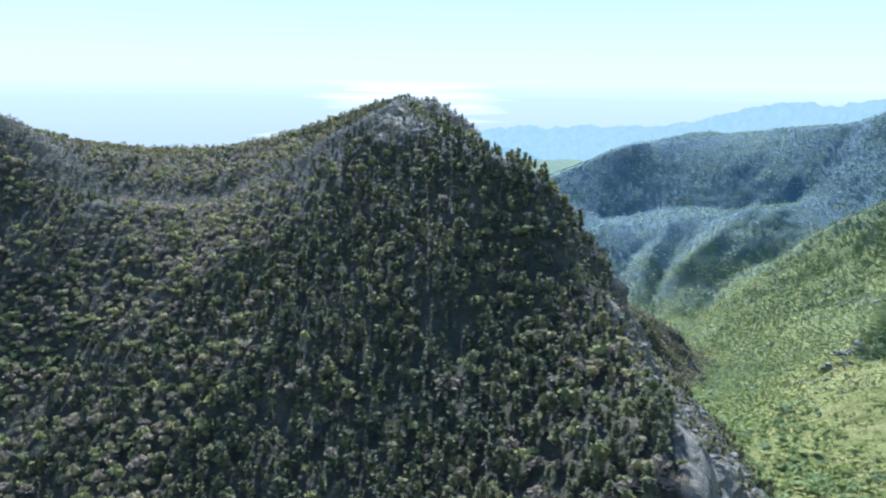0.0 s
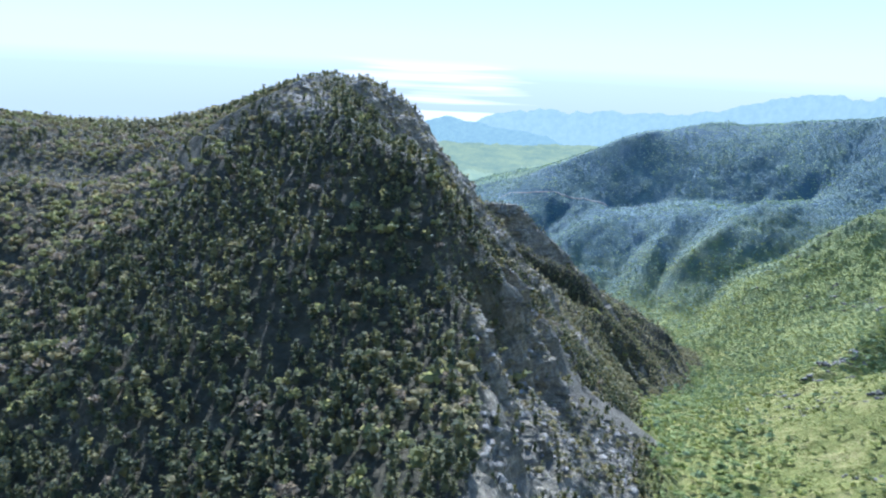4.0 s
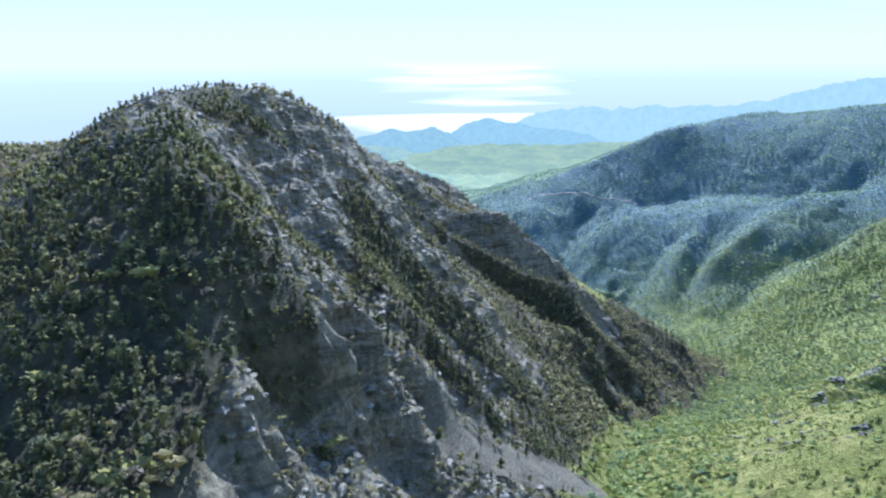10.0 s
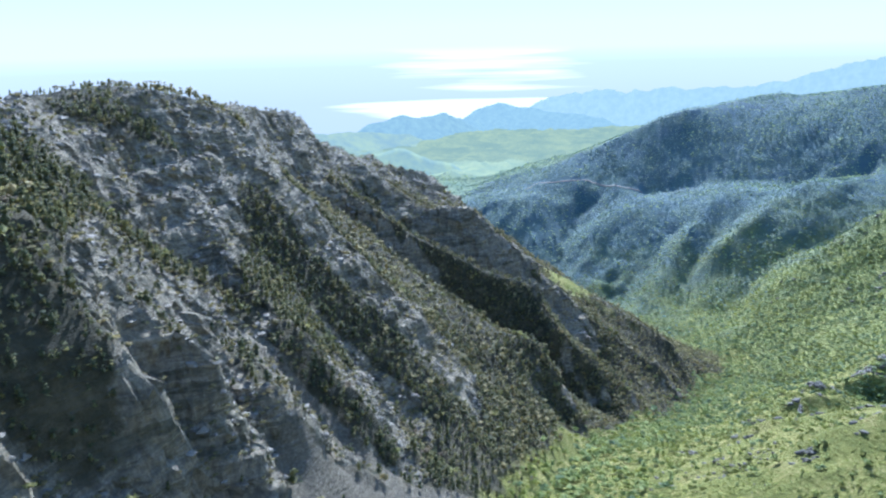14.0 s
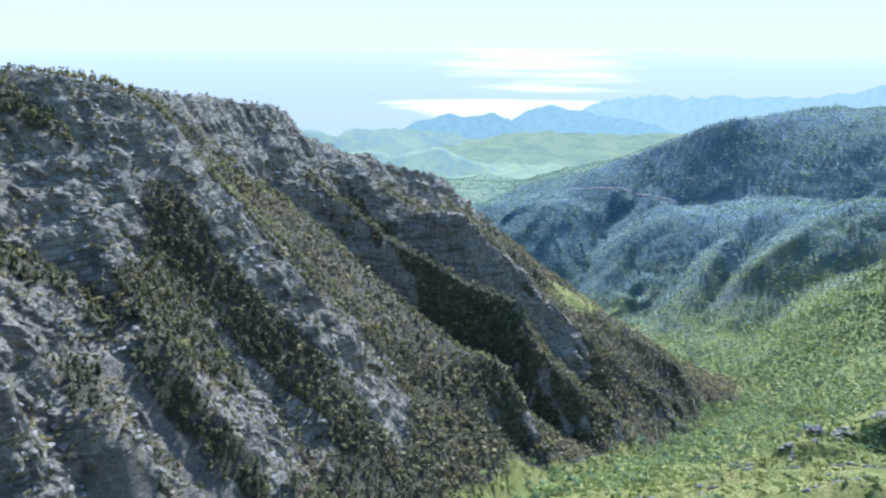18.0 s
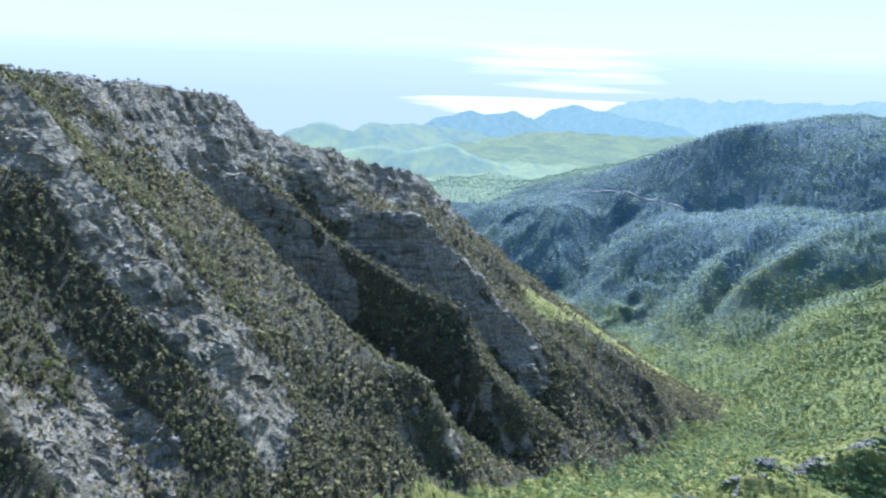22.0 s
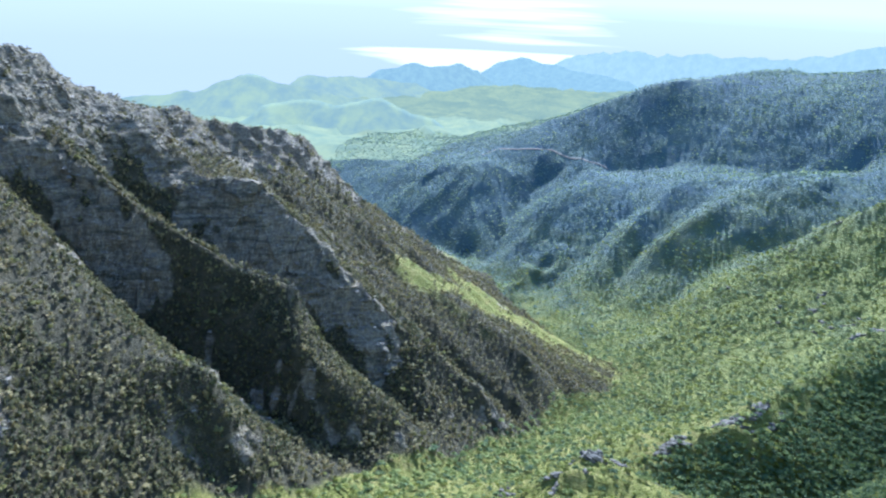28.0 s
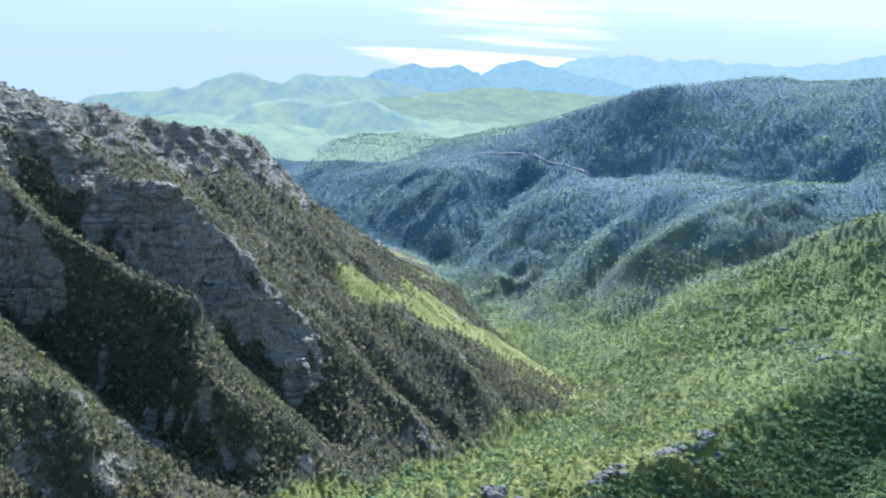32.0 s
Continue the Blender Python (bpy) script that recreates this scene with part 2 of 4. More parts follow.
def sample(grid, x0, y0, h, x, y):
    u, v = np.clip((x - x0) / h, 0, grid.shape[1] - 1.001), np.clip((y - y0) / h, 0, grid.shape[0] - 1.001)
    i, j = np.floor(u).astype(int), np.floor(v).astype(int)
    u, v = u - i, v - j
    return (grid[j, i] * (1 - u) * (1 - v) + grid[j, i + 1] * u * (1 - v) + grid[j + 1, i] * (1 - u) * v + grid[j + 1, i + 1] * u * v)


def blur(grid, times):
    for _ in range(times):
        p = np.pad(grid, 1, mode="edge")
        grid = (p[:-2, 1:-1] + p[2:, 1:-1] + p[1:-1, :-2] + p[1:-1, 2:] + 4 * grid) / 8
    return grid


WX, WY, WH = -2600.0, -600.0, 20.0            # the wide grid
NX, NY, NH = -560.0, -160.0, 4.0              # the near grid
base = None
for h in (160.0, 80.0, 40.0, 20.0):
    nx, ny = int(6000 / h) + 1, int(7600 / h) + 1
    fixed, value = laid(WX, WY, nx, ny, h)
    if base is None:
        field = np.full((ny, nx), value[fixed].mean())
    else:
        gx, gy = np.meshgrid(WX + h * np.arange(nx), WY + h * np.arange(ny))
        field = sample(base, WX, WY, 2 * h, gx, gy)
    base = relax(np.where(fixed, value, field), fixed, value, 250)
wide = blur(base, 1)
near_nx, near_ny = int(2500 / NH) + 1, int(3600 / NH) + 1
gx, gy = np.meshgrid(NX + NH * np.arange(near_nx), NY + NH * np.arange(near_ny))
fixed, value = laid(NX, NY, near_nx, near_ny, NH)
field = sample(wide, WX, WY, WH, gx, gy)
rim = np.zeros_like(fixed)
rim[0], rim[-1], rim[:, 0], rim[:, -1] = True, True, True, True
near = relax(np.where(fixed, value, field), fixed | rim, np.where(rim, field, value), 300)
near = blur(near, 3)
far_part = np.clip((gy - 1850) / 150, 0, 1)       # the mountain across the valley is rounder
near = near * (1 - far_part) + blur(near, 18) * far_part


def relief(X, Y):
    """Height in metres of the bare relief at X, Y in metres, without rock detail."""
    x, y = X / K, Y / K
    far_z, near_z = sample(wide, WX, WY, WH, x, y), sample(near, NX, NY, NH, x, y)
    inside = np.minimum.reduce([x - NX, NX + 2500 - x, y - NY, NY + 3600 - y]) / 80
    w = np.clip(inside, 0, 1)
    return (far_z * (1 - w) + near_z * w) * K + Z0


def steepness(X, Y, d=4.0):
    gx = (relief(X + d, Y) - relief(X - d, Y)) / (2 * d)
    gy = (relief(X, Y + d) - relief(X, Y - d)) / (2 * d)
    return gx, gy, np.hypot(gx, gy)


STREAM = np.array(VALLEYS["stream"], float)


def side(X, Y):
    """Metres to the right of the stream (minus: to its left)."""
    return X - np.interp(Y / K, STREAM[:, 1], STREAM[:, 0]) * K


def near_line(X, Y, line, width):
    """1 on the line of plan points, falling to 0 at the width in metres."""
    best = np.full(X.shape, 1e9)
    for a, b in zip(line, line[1:]):
        ax, ay, bx, by = a[0] * K, a[1] * K, b[0] * K, b[1] * K
        dx, dy = bx - ax, by - ay
        t = np.clip(((X - ax) * dx + (Y - ay) * dy) / (dx * dx + dy * dy), 0, 1)
        best = np.minimum(best, np.hypot(X - ax - t * dx, Y - ay - t * dy))
    return np.clip(1 - best / width, 0, 1)


SCREE = [(110, 553, 0), (125, 550, 0), (160, 545, 0), (190, 545, 0)]
SCREE_LOW = [(150, 490, 0), (178, 520, 0), (212, 558, 0), (245, 600, 0)]


GRASS_BANDS = [[(300, 1425, 0), (350, 1495, 0), (385, 1550, 0), (430, 1585, 0), (480, 1615, 0)],
               [(350, 1600, 0), (420, 1650, 0), (500, 1690, 0), (560, 1690, 0)]]
HIGH_MEADOW = [(930, 2420, 0), (1050, 2480, 0), (1220, 2510, 0)]


def bands(X, Y):
    """Strips of meadow on the far spur."""
    d = fractal(X / 25, Y / 25, octaves=3, seed=72) * 8
    return np.clip(2.2 * np.maximum(near_line(X + d, Y + d, GRASS_BANDS[0], 33.0), near_line(X + d, Y + d, GRASS_BANDS[1], 38.0)), 0, 1)


# bare walls and rocky strips of the farther spurs, with their half widths in metres
ROCK_WALLS = [([(30, 1190, 0), (110, 1176, 0), (170, 1172, 0), (215, 1176, 0), (260, 1184, 0), (310, 1184, 0)], 31.0),
              ([(-40, 1048, 0), (60, 1043, 0), (122, 1043, 0)], 23.0),
              ([(-50, 1160, 0), (-20, 1215, 0), (20, 1300, 0), (45, 1400, 0), (70, 1500, 0), (105, 1585, 0)], 66.0),
              ([(-60, 900, 0), (-40, 1000, 0), (-35, 1100, 0)], 46.0)]


# wooded ledges and strips among the cliffs
WOODED = [([(14, 490, 0), (45, 438, 0), (60, 412, 0)], 26.0),
          ([(36, 444, 0), (52, 450, 0), (62, 415, 0), (76, 402, 0), (86, 420, 0)], 16.0),
          ([(66, 372, 0), (66, 345, 0), (68, 316, 0), (68, 270, 0), (50, 220, 0)], 20.0),
          ([(73, 676, 0), (102, 674, 0), (132, 681, 0), (165, 686, 0), (205, 678, 0)], 20.0),
          ([(116, 573, 0), (148, 562, 0), (172, 567, 0)], 10.0),
          ([(40, 830, 0), (120, 840, 0), (200, 830, 0), (260, 800, 0)], 34.0)]


# where the far mountain begins: beyond the valley and the right-hand crest
FAR_EDGE = ((500, 620, 690, 761, 840, 920, 1000, 1110, 1300, 1600), (1690, 1690, 1715, 1800, 1870, 1940, 1965, 1950, 1920, 1870))
BARE = [([(-24, 535, 0), (-15, 560, 0), (0, 590, 0), (12, 620, 0)], 28.0),
        ([(73, 784, 0), (112, 772, 0), (140, 766, 0), (165, 762, 0), (190, 752, 0)], 17.0),
        ([(125, 690, 0), (146, 690, 0), (170, 698, 0), (205, 704, 0)], 8.0),
        ([(92, 320, 0), (108, 318, 0), (126, 328, 0)], 11.0),
        ([(72, 345, 0), (93, 368, 0)], 9.0)]


def stairs(v, sharp):
    """Even slope v turned into treads and risers."""
    f = np.floor(v)
    t = v - f
    return f + np.clip((t - 0.5) * sharp + 0.5, 0, 1) - v


def slab_field(x, y, z, size, seed, tilt, lift):
    """Broken rock: slabs about a size across, each standing out by itself, with a slant of its own."""
    u, v, w = x / size, y / size, z / size
    fu, fv, fw = np.floor(u), np.floor(v), np.floor(w)
    best, out = np.full(u.shape, 1e9), np.zeros_like(u)
    for di, dj, dk in itertools.product((-1, 0, 1), repeat=3):
        i, j, k = fu + di, fv + dj, fw + dk
        cu, cv, cw = i + grid_noise(i, j, k, seed), j + grid_noise(i, j, k, seed + 1), k + grid_noise(i, j, k, seed + 2)
        d = (u - cu) ** 2 + (v - cv) ** 2 + (w - cw) ** 2
        near_by = d < best
        a = grid_noise(i, j, k, seed + 3) - 0.5
        h = 2 * lift * a + 2 * tilt * size * a * (w - cw)
        out, best = np.where(near_by, h, out), np.minimum(best, d)
    return out


def land(X, Y):
    """The whole ground over X, Y: x, y, z, and how rocky, stony and grassy it is."""
    z = relief(X, Y)
    gx, gy, s = steepness(X, Y)
    far = np.clip((Y - K * np.interp(X / K, FAR_EDGE[0], FAR_EDGE[1])) / 45 + 0.3 * fractal(X / 30, Y / 30, octaves=3, seed=66), 0, 1) * np.clip(side(X, Y) / 60 + 1, 0, 1)
    far = np.maximum(far, np.clip((Y - 1560) / 160, 0, 1))
    left = np.clip(-side(X, Y) / 30, 0, 1)
    cliff = np.clip((620 - Y) / 60, 0, 1) * np.clip((X - 10) / 25, 0, 1) * left
    crags = np.clip((445 - Y) / 50, 0, 1) * np.clip((X - 10) / 25, 0, 1) * left
    scree = np.clip(1.6 * np.maximum(near_line(X, Y, SCREE, 6.5), near_line(X, Y, SCREE_LOW, 13.0)), 0, 1)
    blotch = fractal(X / 45, Y / 45, octaves=4, seed=61)
    ledge = near_line(X, Y, CRESTS["main_crest"][9:], 64.0) * np.clip((Y - 440) / 60, 0, 1)
    wall = np.clip((-gx - 0.1) / 0.4, 0, 1) * np.clip(gy, -0.35, 0.8)
    steep_rock = np.clip((0.72 * s + 0.8 * wall + 0.22 * blotch + 0.16 * cliff + 0.22 * crags + 0.2 * ledge - 0.80) / 0.16, 0, 1)
    bare = np.maximum.reduce([near_line(X, Y, line, w) for line, w in ROCK_WALLS])
    wall_rock = np.clip((1.5 * bare + 0.8 * blotch + 0.9 * fractal(X / 12, Y / 12, octaves=3, seed=62) + 1.7 * np.clip(fractal(X / 26, Y / 20, octaves=4, seed=64) - 0.26, 0, 1) + 0.25 * s - 0.80) / 0.25, 0, 1)
    peak = np.clip((1.7 * np.maximum.reduce([near_line(X, Y, line, w) for line, w in BARE]) + 0.45 * blotch + 0.3 * fractal(X / 14, Y / 14, octaves=3, seed=63) - 0.5) / 0.3, 0, 1)
    steep_rock = np.maximum(steep_rock, peak)
    wooded = np.maximum.reduce([near_line(X, Y, line, w) for line, w in WOODED])
    steep_rock = np.clip(steep_rock - np.clip(2.2 * wooded + 0.5 * blotch, 0, 1), 0, 1)
    late = np.clip((Y - 575) / 50, 0, 1)
    rock = (steep_rock * (1 - late) + wall_rock * late) * left * (1 - scree)
    # knolls, runnels, ribs down the fall line
    z = z + (2.5 + 1.5 * far) * fractal(X / 55, Y / 55, octaves=5, seed=3)
    across, along = 0.81 * X - 0.58 * Y, 0.58 * X + 0.81 * Y
    z = z + far * np.clip((2060 - Y) / 250, 0.35, 1) * 14.0 * (ridged(across / 135 + 0.25 * blotch, along / 420, octaves=3, seed=8) - 0.3)
    z = z + np.clip((Y - 2120) / 150, 0, 1) * 24.0 * (ridged(X / 170, Y / 170, octaves=4, seed=9) - 0.35)
    right = np.clip(side(X, Y) / 30, 0, 1) * (1 - far)
    z = z + right * 4.0 * (ridged(X / 90, Y / 34, octaves=4, seed=12) - 0.3)
    ribs = ridged(X / 90 + 0.3 * blotch, Y / 30 + 0.2 * X / 30, octaves=5, seed=21)
    z = z + left * (0.3 + 0.7 * np.maximum(rock, 0.9 * np.clip((Y - 820) / 80, 0, 1) + 0.55 * np.clip((Y - 585) / 50, 0, 1) * np.clip((820 - Y) / 80, 0, 1))) * np.clip((s - 0.35) / 0.4, 0, 1) * (6.0 + 8.0 * np.clip((Y - 820) / 80, 0, 1)) * (ribs - 0.25)
    # ledges and beds of the limestone
    calm = 1 - 0.85 * np.clip(1.5 * np.maximum(near_line(X, Y, CRESTS['main_crest'], 22.0), near_line(X, Y, CRESTS['summit_edge'], 22.0)), 0, 1)
    warp = 0.55 * fractal(X / 60, Y / 60, octaves=4, seed=5)
    dip = 0.10 * X - 0.06 * Y
    z = z + calm * rock * 34.0 * 0.26 * stairs((z + dip) / 34 + warp, 2.6)
    z = z + rock * 9.0 * 0.42 * stairs((z + dip) / 9.0 + 1.2 * warp, 2.8)
    z = z + rock * 3.1 * 0.45 * stairs((z + dip) / 3.1 + 2.0 * warp, 3.0)
    # slabs and buttresses that stand out of the walls
    n = np.maximum(s, 0.2)
    bx, by = X + 4 * soft_noise(X / 9, Y / 9, seed=46), Y + 4 * soft_noise(X / 9, Y / 9, seed=47)
    slabs = slab_field(bx, by, z * 0.45, 13.0, 200, 0.45, 1.5) + slab_field(bx, by, z * 0.7, 5.0, 210, 0.45, 0.6)
    out = calm * rock * (slabs + 0.9 * ridged(X / 15, Y / 15, z / 11, octaves=4, seed=40))
    z = z + (1 - scree) * 0.8 * fractal(X / 9, Y / 9, octaves=3, seed=50)
    return X - gx / n * out, Y - gy / n * out, z, rock, scree, far


def spaced(stops):
    """Grid lines: (from, to, step) stretches joined."""
    out = [np.arange(a, b, d) for a, b, d in stops]
    return np.concatenate(out + [np.array([stops[-1][1]])])


# ---- materials ----
def material(name):
    m = bpy.data.materials.new(name)
    m.use_nodes = True
    return m, m.node_tree.nodes, m.node_tree.links


def ramp(n, stops):
    r = n.new("ShaderNodeValToRGB")
    r.color_ramp.elements[0].position, r.color_ramp.elements[0].color = stops[0][0], (*stops[0][1], 1)
    r.color_ramp.elements[1].position, r.color_ramp.elements[1].color = stops[-1][0], (*stops[-1][1], 1)
    for p, c in stops[1:-1]:
        r.color_ramp.elements.new(p).color = (*c, 1)
    return r


def noise_node(n, l, where, scale, detail=6.0, rough=0.6, squash=None, twist=0.0):
    t = n.new("ShaderNodeTexNoise")
    t.inputs["Distortion"].default_value = twist
    t.inputs["Scale"].default_value, t.inputs["Detail"].default_value, t.inputs["Roughness"].default_value = scale, detail, rough
    if squash:
        mp = n.new("ShaderNodeMapping")
        mp.inputs["Scale"].default_value = squash
        l.new(where, mp.inputs["Vector"])
        where = mp.outputs["Vector"]
    l.new(where, t.inputs["Vector"])
    return t.outputs["Fac"]


def mix_node(n, l, fac, a, b):
    m = n.new("ShaderNodeMix")
    m.data_type = "RGBA"
    for key, v in (("Factor", fac), ("A", a), ("B", b)):
        s = [i for i in m.inputs if i.name == key and (i.type == ("VALUE" if key == "Factor" else "RGBA"))][0]
        if hasattr(v, "links"):
            l.new(v, s)
        else:
            s.default_value = v if key == "Factor" else (*v, 1)
    return [o for o in m.outputs if o.type == "RGBA"][0]


def sum_node(n, l, op, a, b, clamp=False):
    m = n.new("ShaderNodeMath")
    m.operation, m.use_clamp = op, clamp
    for k, v in enumerate((a, b)):
        if hasattr(v, "links"):
            l.new(v, m.inputs[k])
        else:
            m.inputs[k].default_value = v
    return m.outputs[0]


def mask_node(n, l, name, where, scale, soft=0.35):
    """An area of the ground with a frayed edge."""
    a = n.new("ShaderNodeAttribute")
    a.attribute_name = name
    f = noise_node(n, l, where, scale, 5.0, 0.65)
    v = sum_node(n, l, "ADD", a.outputs["Fac"], sum_node(n, l, "MULTIPLY", sum_node(n, l, "SUBTRACT", f, 0.5), 1.3))
    r = n.new("ShaderNodeMapRange")
    r.inputs["From Min"].default_value, r.inputs["From Max"].default_value = 0.5 - soft / 2, 0.5 + soft / 2
    l.new(v, r.inputs["Value"])
    return r.outputs["Result"]


def ground_material():
    m, n, l = material("mountain_ground")
    b = n["Principled BSDF"]
    b.inputs["Roughness"].default_value = 0.92
    b.inputs["Specular IOR Level"].default_value = 0.2
    where = n.new("ShaderNodeNewGeometry").outputs["Position"]
    rock = ramp(n, [(0.30, (0.080, 0.067, 0.043)), (0.42, (0.195, 0.162, 0.096)), (0.52, (0.320, 0.268, 0.161)), (0.66, (0.54, 0.462, 0.290))])
    strata = noise_node(n, l, where, 0.5, 5.0, 0.6, (0.25, 0.25, 1.6))
    grain = noise_node(n, l, where, 0.45, 10.0, 0.75, (1, 1, 0.6))
    l.new(sum_node(n, l, "ADD", sum_node(n, l, "MULTIPLY", strata, 0.4), sum_node(n, l, "MULTIPLY", grain, 0.6)), rock.inputs["Fac"])
    layers = n.new("ShaderNodeMapRange")
    layers.inputs["From Min"].default_value, layers.inputs["From Max"].default_value = 0.40, 0.50
    l.new(noise_node(n, l, where, 0.42, 7.0, 0.72, (0.16, 0.16, 1.0), 0.8), layers.inputs["Value"])
    cracks = n.new("ShaderNodeMapRange")
    cracks.inputs["From Min"].default_value, cracks.inputs["From Max"].default_value = 0.0, 0.045
    l.new(sum_node(n, l, "ABSOLUTE", sum_node(n, l, "SUBTRACT", noise_node(n, l, where, 0.16, 4.0, 0.6, (1, 1, 0.22)), 0.5), 0.0), cracks.inputs["Value"])
    stains = n.new("ShaderNodeMapRange")
    stains.inputs["From Min"].default_value, stains.inputs["From Max"].default_value = 0.56, 0.66
    l.new(noise_node(n, l, where, 0.1, 6.0, 0.7, (1, 1, 0.5)), stains.inputs["Value"])
    rust = mix_node(n, l, sum_node(n, l, "MULTIPLY", noise_node(n, l, where, 0.035, 4.0), 0.5, True), rock.outputs["Color"], (0.27, 0.215, 0.14))
    rust = mix_node(n, l, sum_node(n, l, "ADD", sum_node(n, l, "MULTIPLY", cracks.outputs["Result"], 0.35), 0.65), (0.07, 0.064, 0.056), rust)
    rust = mix_node(n, l, sum_node(n, l, "ADD", sum_node(n, l, "MULTIPLY", layers.outputs["Result"], 0.42), 0.58), (0.085, 0.078, 0.068), rust)
    beds = n.new("ShaderNodeMapRange")
    beds.inputs["From Min"].default_value, beds.inputs["From Max"].default_value = 0.52, 0.62
    l.new(noise_node(n, l, where, 0.16, 6.0, 0.65, (0.13, 0.13, 1.0), 1.0), beds.inputs["Value"])
    rust = mix_node(n, l, sum_node(n, l, "MULTIPLY", beds.outputs["Result"], 0.62), rust, (0.048, 0.050, 0.028))
    rust = mix_node(n, l, sum_node(n, l, "MULTIPLY", stains.outputs["Result"], 0.5), rust, (0.055, 0.065, 0.038))
    floor = ramp(n, [(0.3, (0.042, 0.039, 0.020)), (0.5, (0.080, 0.069, 0.034)), (0.7, (0.16, 0.13, 0.068))])
    l.new(noise_node(n, l, where, 0.12, 8.0, 0.7), floor.inputs["Fac"])
    meadow = ramp(n, [(0.36, (0.115, 0.128, 0.022)), (0.49, (0.205, 0.198, 0.036)), (0.62, (0.35, 0.296, 0.090))])
    l.new(sum_node(n, l, "ADD", sum_node(n, l, "MULTIPLY", noise_node(n, l, where, 0.05, 6.0, 0.7), 0.5), sum_node(n, l, "MULTIPLY", noise_node(n, l, where, 0.45, 7.0, 0.75), 0.5)), meadow.inputs["Fac"])
    stones = ramp(n, [(0.3, (0.110, 0.091, 0.057)), (0.5, (0.180, 0.150, 0.095)), (0.7, (0.31, 0.262, 0.17))])
    l.new(noise_node(n, l, where, 0.8, 8.0, 0.75), stones.inputs["Fac"])
    # far hillside: the blue of distant haze is mixed into its colour
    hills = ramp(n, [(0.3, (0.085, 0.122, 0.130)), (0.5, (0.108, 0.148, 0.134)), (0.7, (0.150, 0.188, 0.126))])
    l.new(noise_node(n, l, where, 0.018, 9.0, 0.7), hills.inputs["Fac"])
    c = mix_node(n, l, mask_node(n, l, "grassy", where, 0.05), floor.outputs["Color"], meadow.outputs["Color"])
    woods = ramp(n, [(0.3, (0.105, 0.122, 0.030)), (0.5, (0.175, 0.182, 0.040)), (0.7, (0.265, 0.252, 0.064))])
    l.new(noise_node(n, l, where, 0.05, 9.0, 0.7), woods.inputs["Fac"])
    # from haze-blue far off to plain green woods near the valley
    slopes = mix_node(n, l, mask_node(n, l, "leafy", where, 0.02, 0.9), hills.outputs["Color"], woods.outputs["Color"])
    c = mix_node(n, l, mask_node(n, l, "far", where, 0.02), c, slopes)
    c = mix_node(n, l, mask_node(n, l, "rocky", where, 0.16), c, rust)
    c = mix_node(n, l, mask_node(n, l, "stony", where, 0.1), c, stones.outputs["Color"])
    l.new(c, b.inputs["Base Color"])
    bump = n.new("ShaderNodeBump")
    bump.inputs["Strength"].default_value, bump.inputs["Distance"].default_value = 1.0, 2.2
    l.new(sum_node(n, l, "ADD", grain, strata), bump.inputs["Height"])
    l.new(bump.outputs["Normal"], b.inputs["Normal"])
    return m


def leaf_material(name, stops, glow=0.3):
    """Foliage: colours by clump, light passing through the leaves."""
    m, n, l = material(name)
    geo, info = n.new("ShaderNodeNewGeometry"), n.new("ShaderNodeObjectInfo")
    pick = n.new("ShaderNodeMath")
    pick.operation = "FRACT"
    l.new(sum_node(n, l, "ADD", geo.outputs["Random Per Island"], info.outputs["Random"]), pick.inputs[0])
    fine = noise_node(n, l, geo.outputs["Position"], 1.6, 4.0, 0.7)
    big = noise_node(n, l, geo.outputs["Position"], 0.02, 3.0)
    f = sum_node(n, l, "ADD", sum_node(n, l, "MULTIPLY", pick.outputs[0], 0.4),
                 sum_node(n, l, "ADD", sum_node(n, l, "MULTIPLY", fine, 0.25), sum_node(n, l, "MULTIPLY", big, 0.35)))
    r = ramp(n, stops)
    l.new(f, r.inputs["Fac"])
    b = n["Principled BSDF"]
    b.inputs["Roughness"].default_value, b.inputs["Specular IOR Level"].default_value = 0.7, 0.25
    # faint blue sheen, a stand-in for the veil of haze
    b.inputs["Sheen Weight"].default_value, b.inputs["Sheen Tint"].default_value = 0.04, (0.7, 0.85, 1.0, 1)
    l.new(r.outputs["Color"], b.inputs["Base Color"])
    t = n.new("ShaderNodeBsdfTranslucent")
    l.new(r.outputs["Color"], t.inputs["Color"])
    mixed = n.new("ShaderNodeMixShader")
    mixed.inputs["Fac"].default_value = glow
    l.new(b.outputs[0], mixed.inputs[1])
    l.new(t.outputs[0], mixed.inputs[2])
    l.new(mixed.outputs[0], n["Material Output"].inputs["Surface"])
    bump = n.new("ShaderNodeBump")
    bump.inputs["Strength"].default_value, bump.inputs["Distance"].default_value = 0.8, 0.5
    l.new(noise_node(n, l, geo.outputs["Position"], 2.2, 4.0, 0.7), bump.inputs["Height"])
    l.new(bump.outputs["Normal"], b.inputs["Normal"])
    return m


def bark_material():
    m, n, l = material("bark")
    b = n["Principled BSDF"]
    b.inputs["Roughness"].default_value = 0.9
    r = ramp(n, [(0.3, (0.05, 0.036, 0.026)), (0.7, (0.17, 0.13, 0.10))])
    l.new(noise_node(n, l, n.new("ShaderNodeNewGeometry").outputs["Position"], 5.0, 5.0, 0.6, (1, 1, 0.2)), r.inputs["Fac"])
    l.new(r.outputs["Color"], b.inputs["Base Color"])
    return m


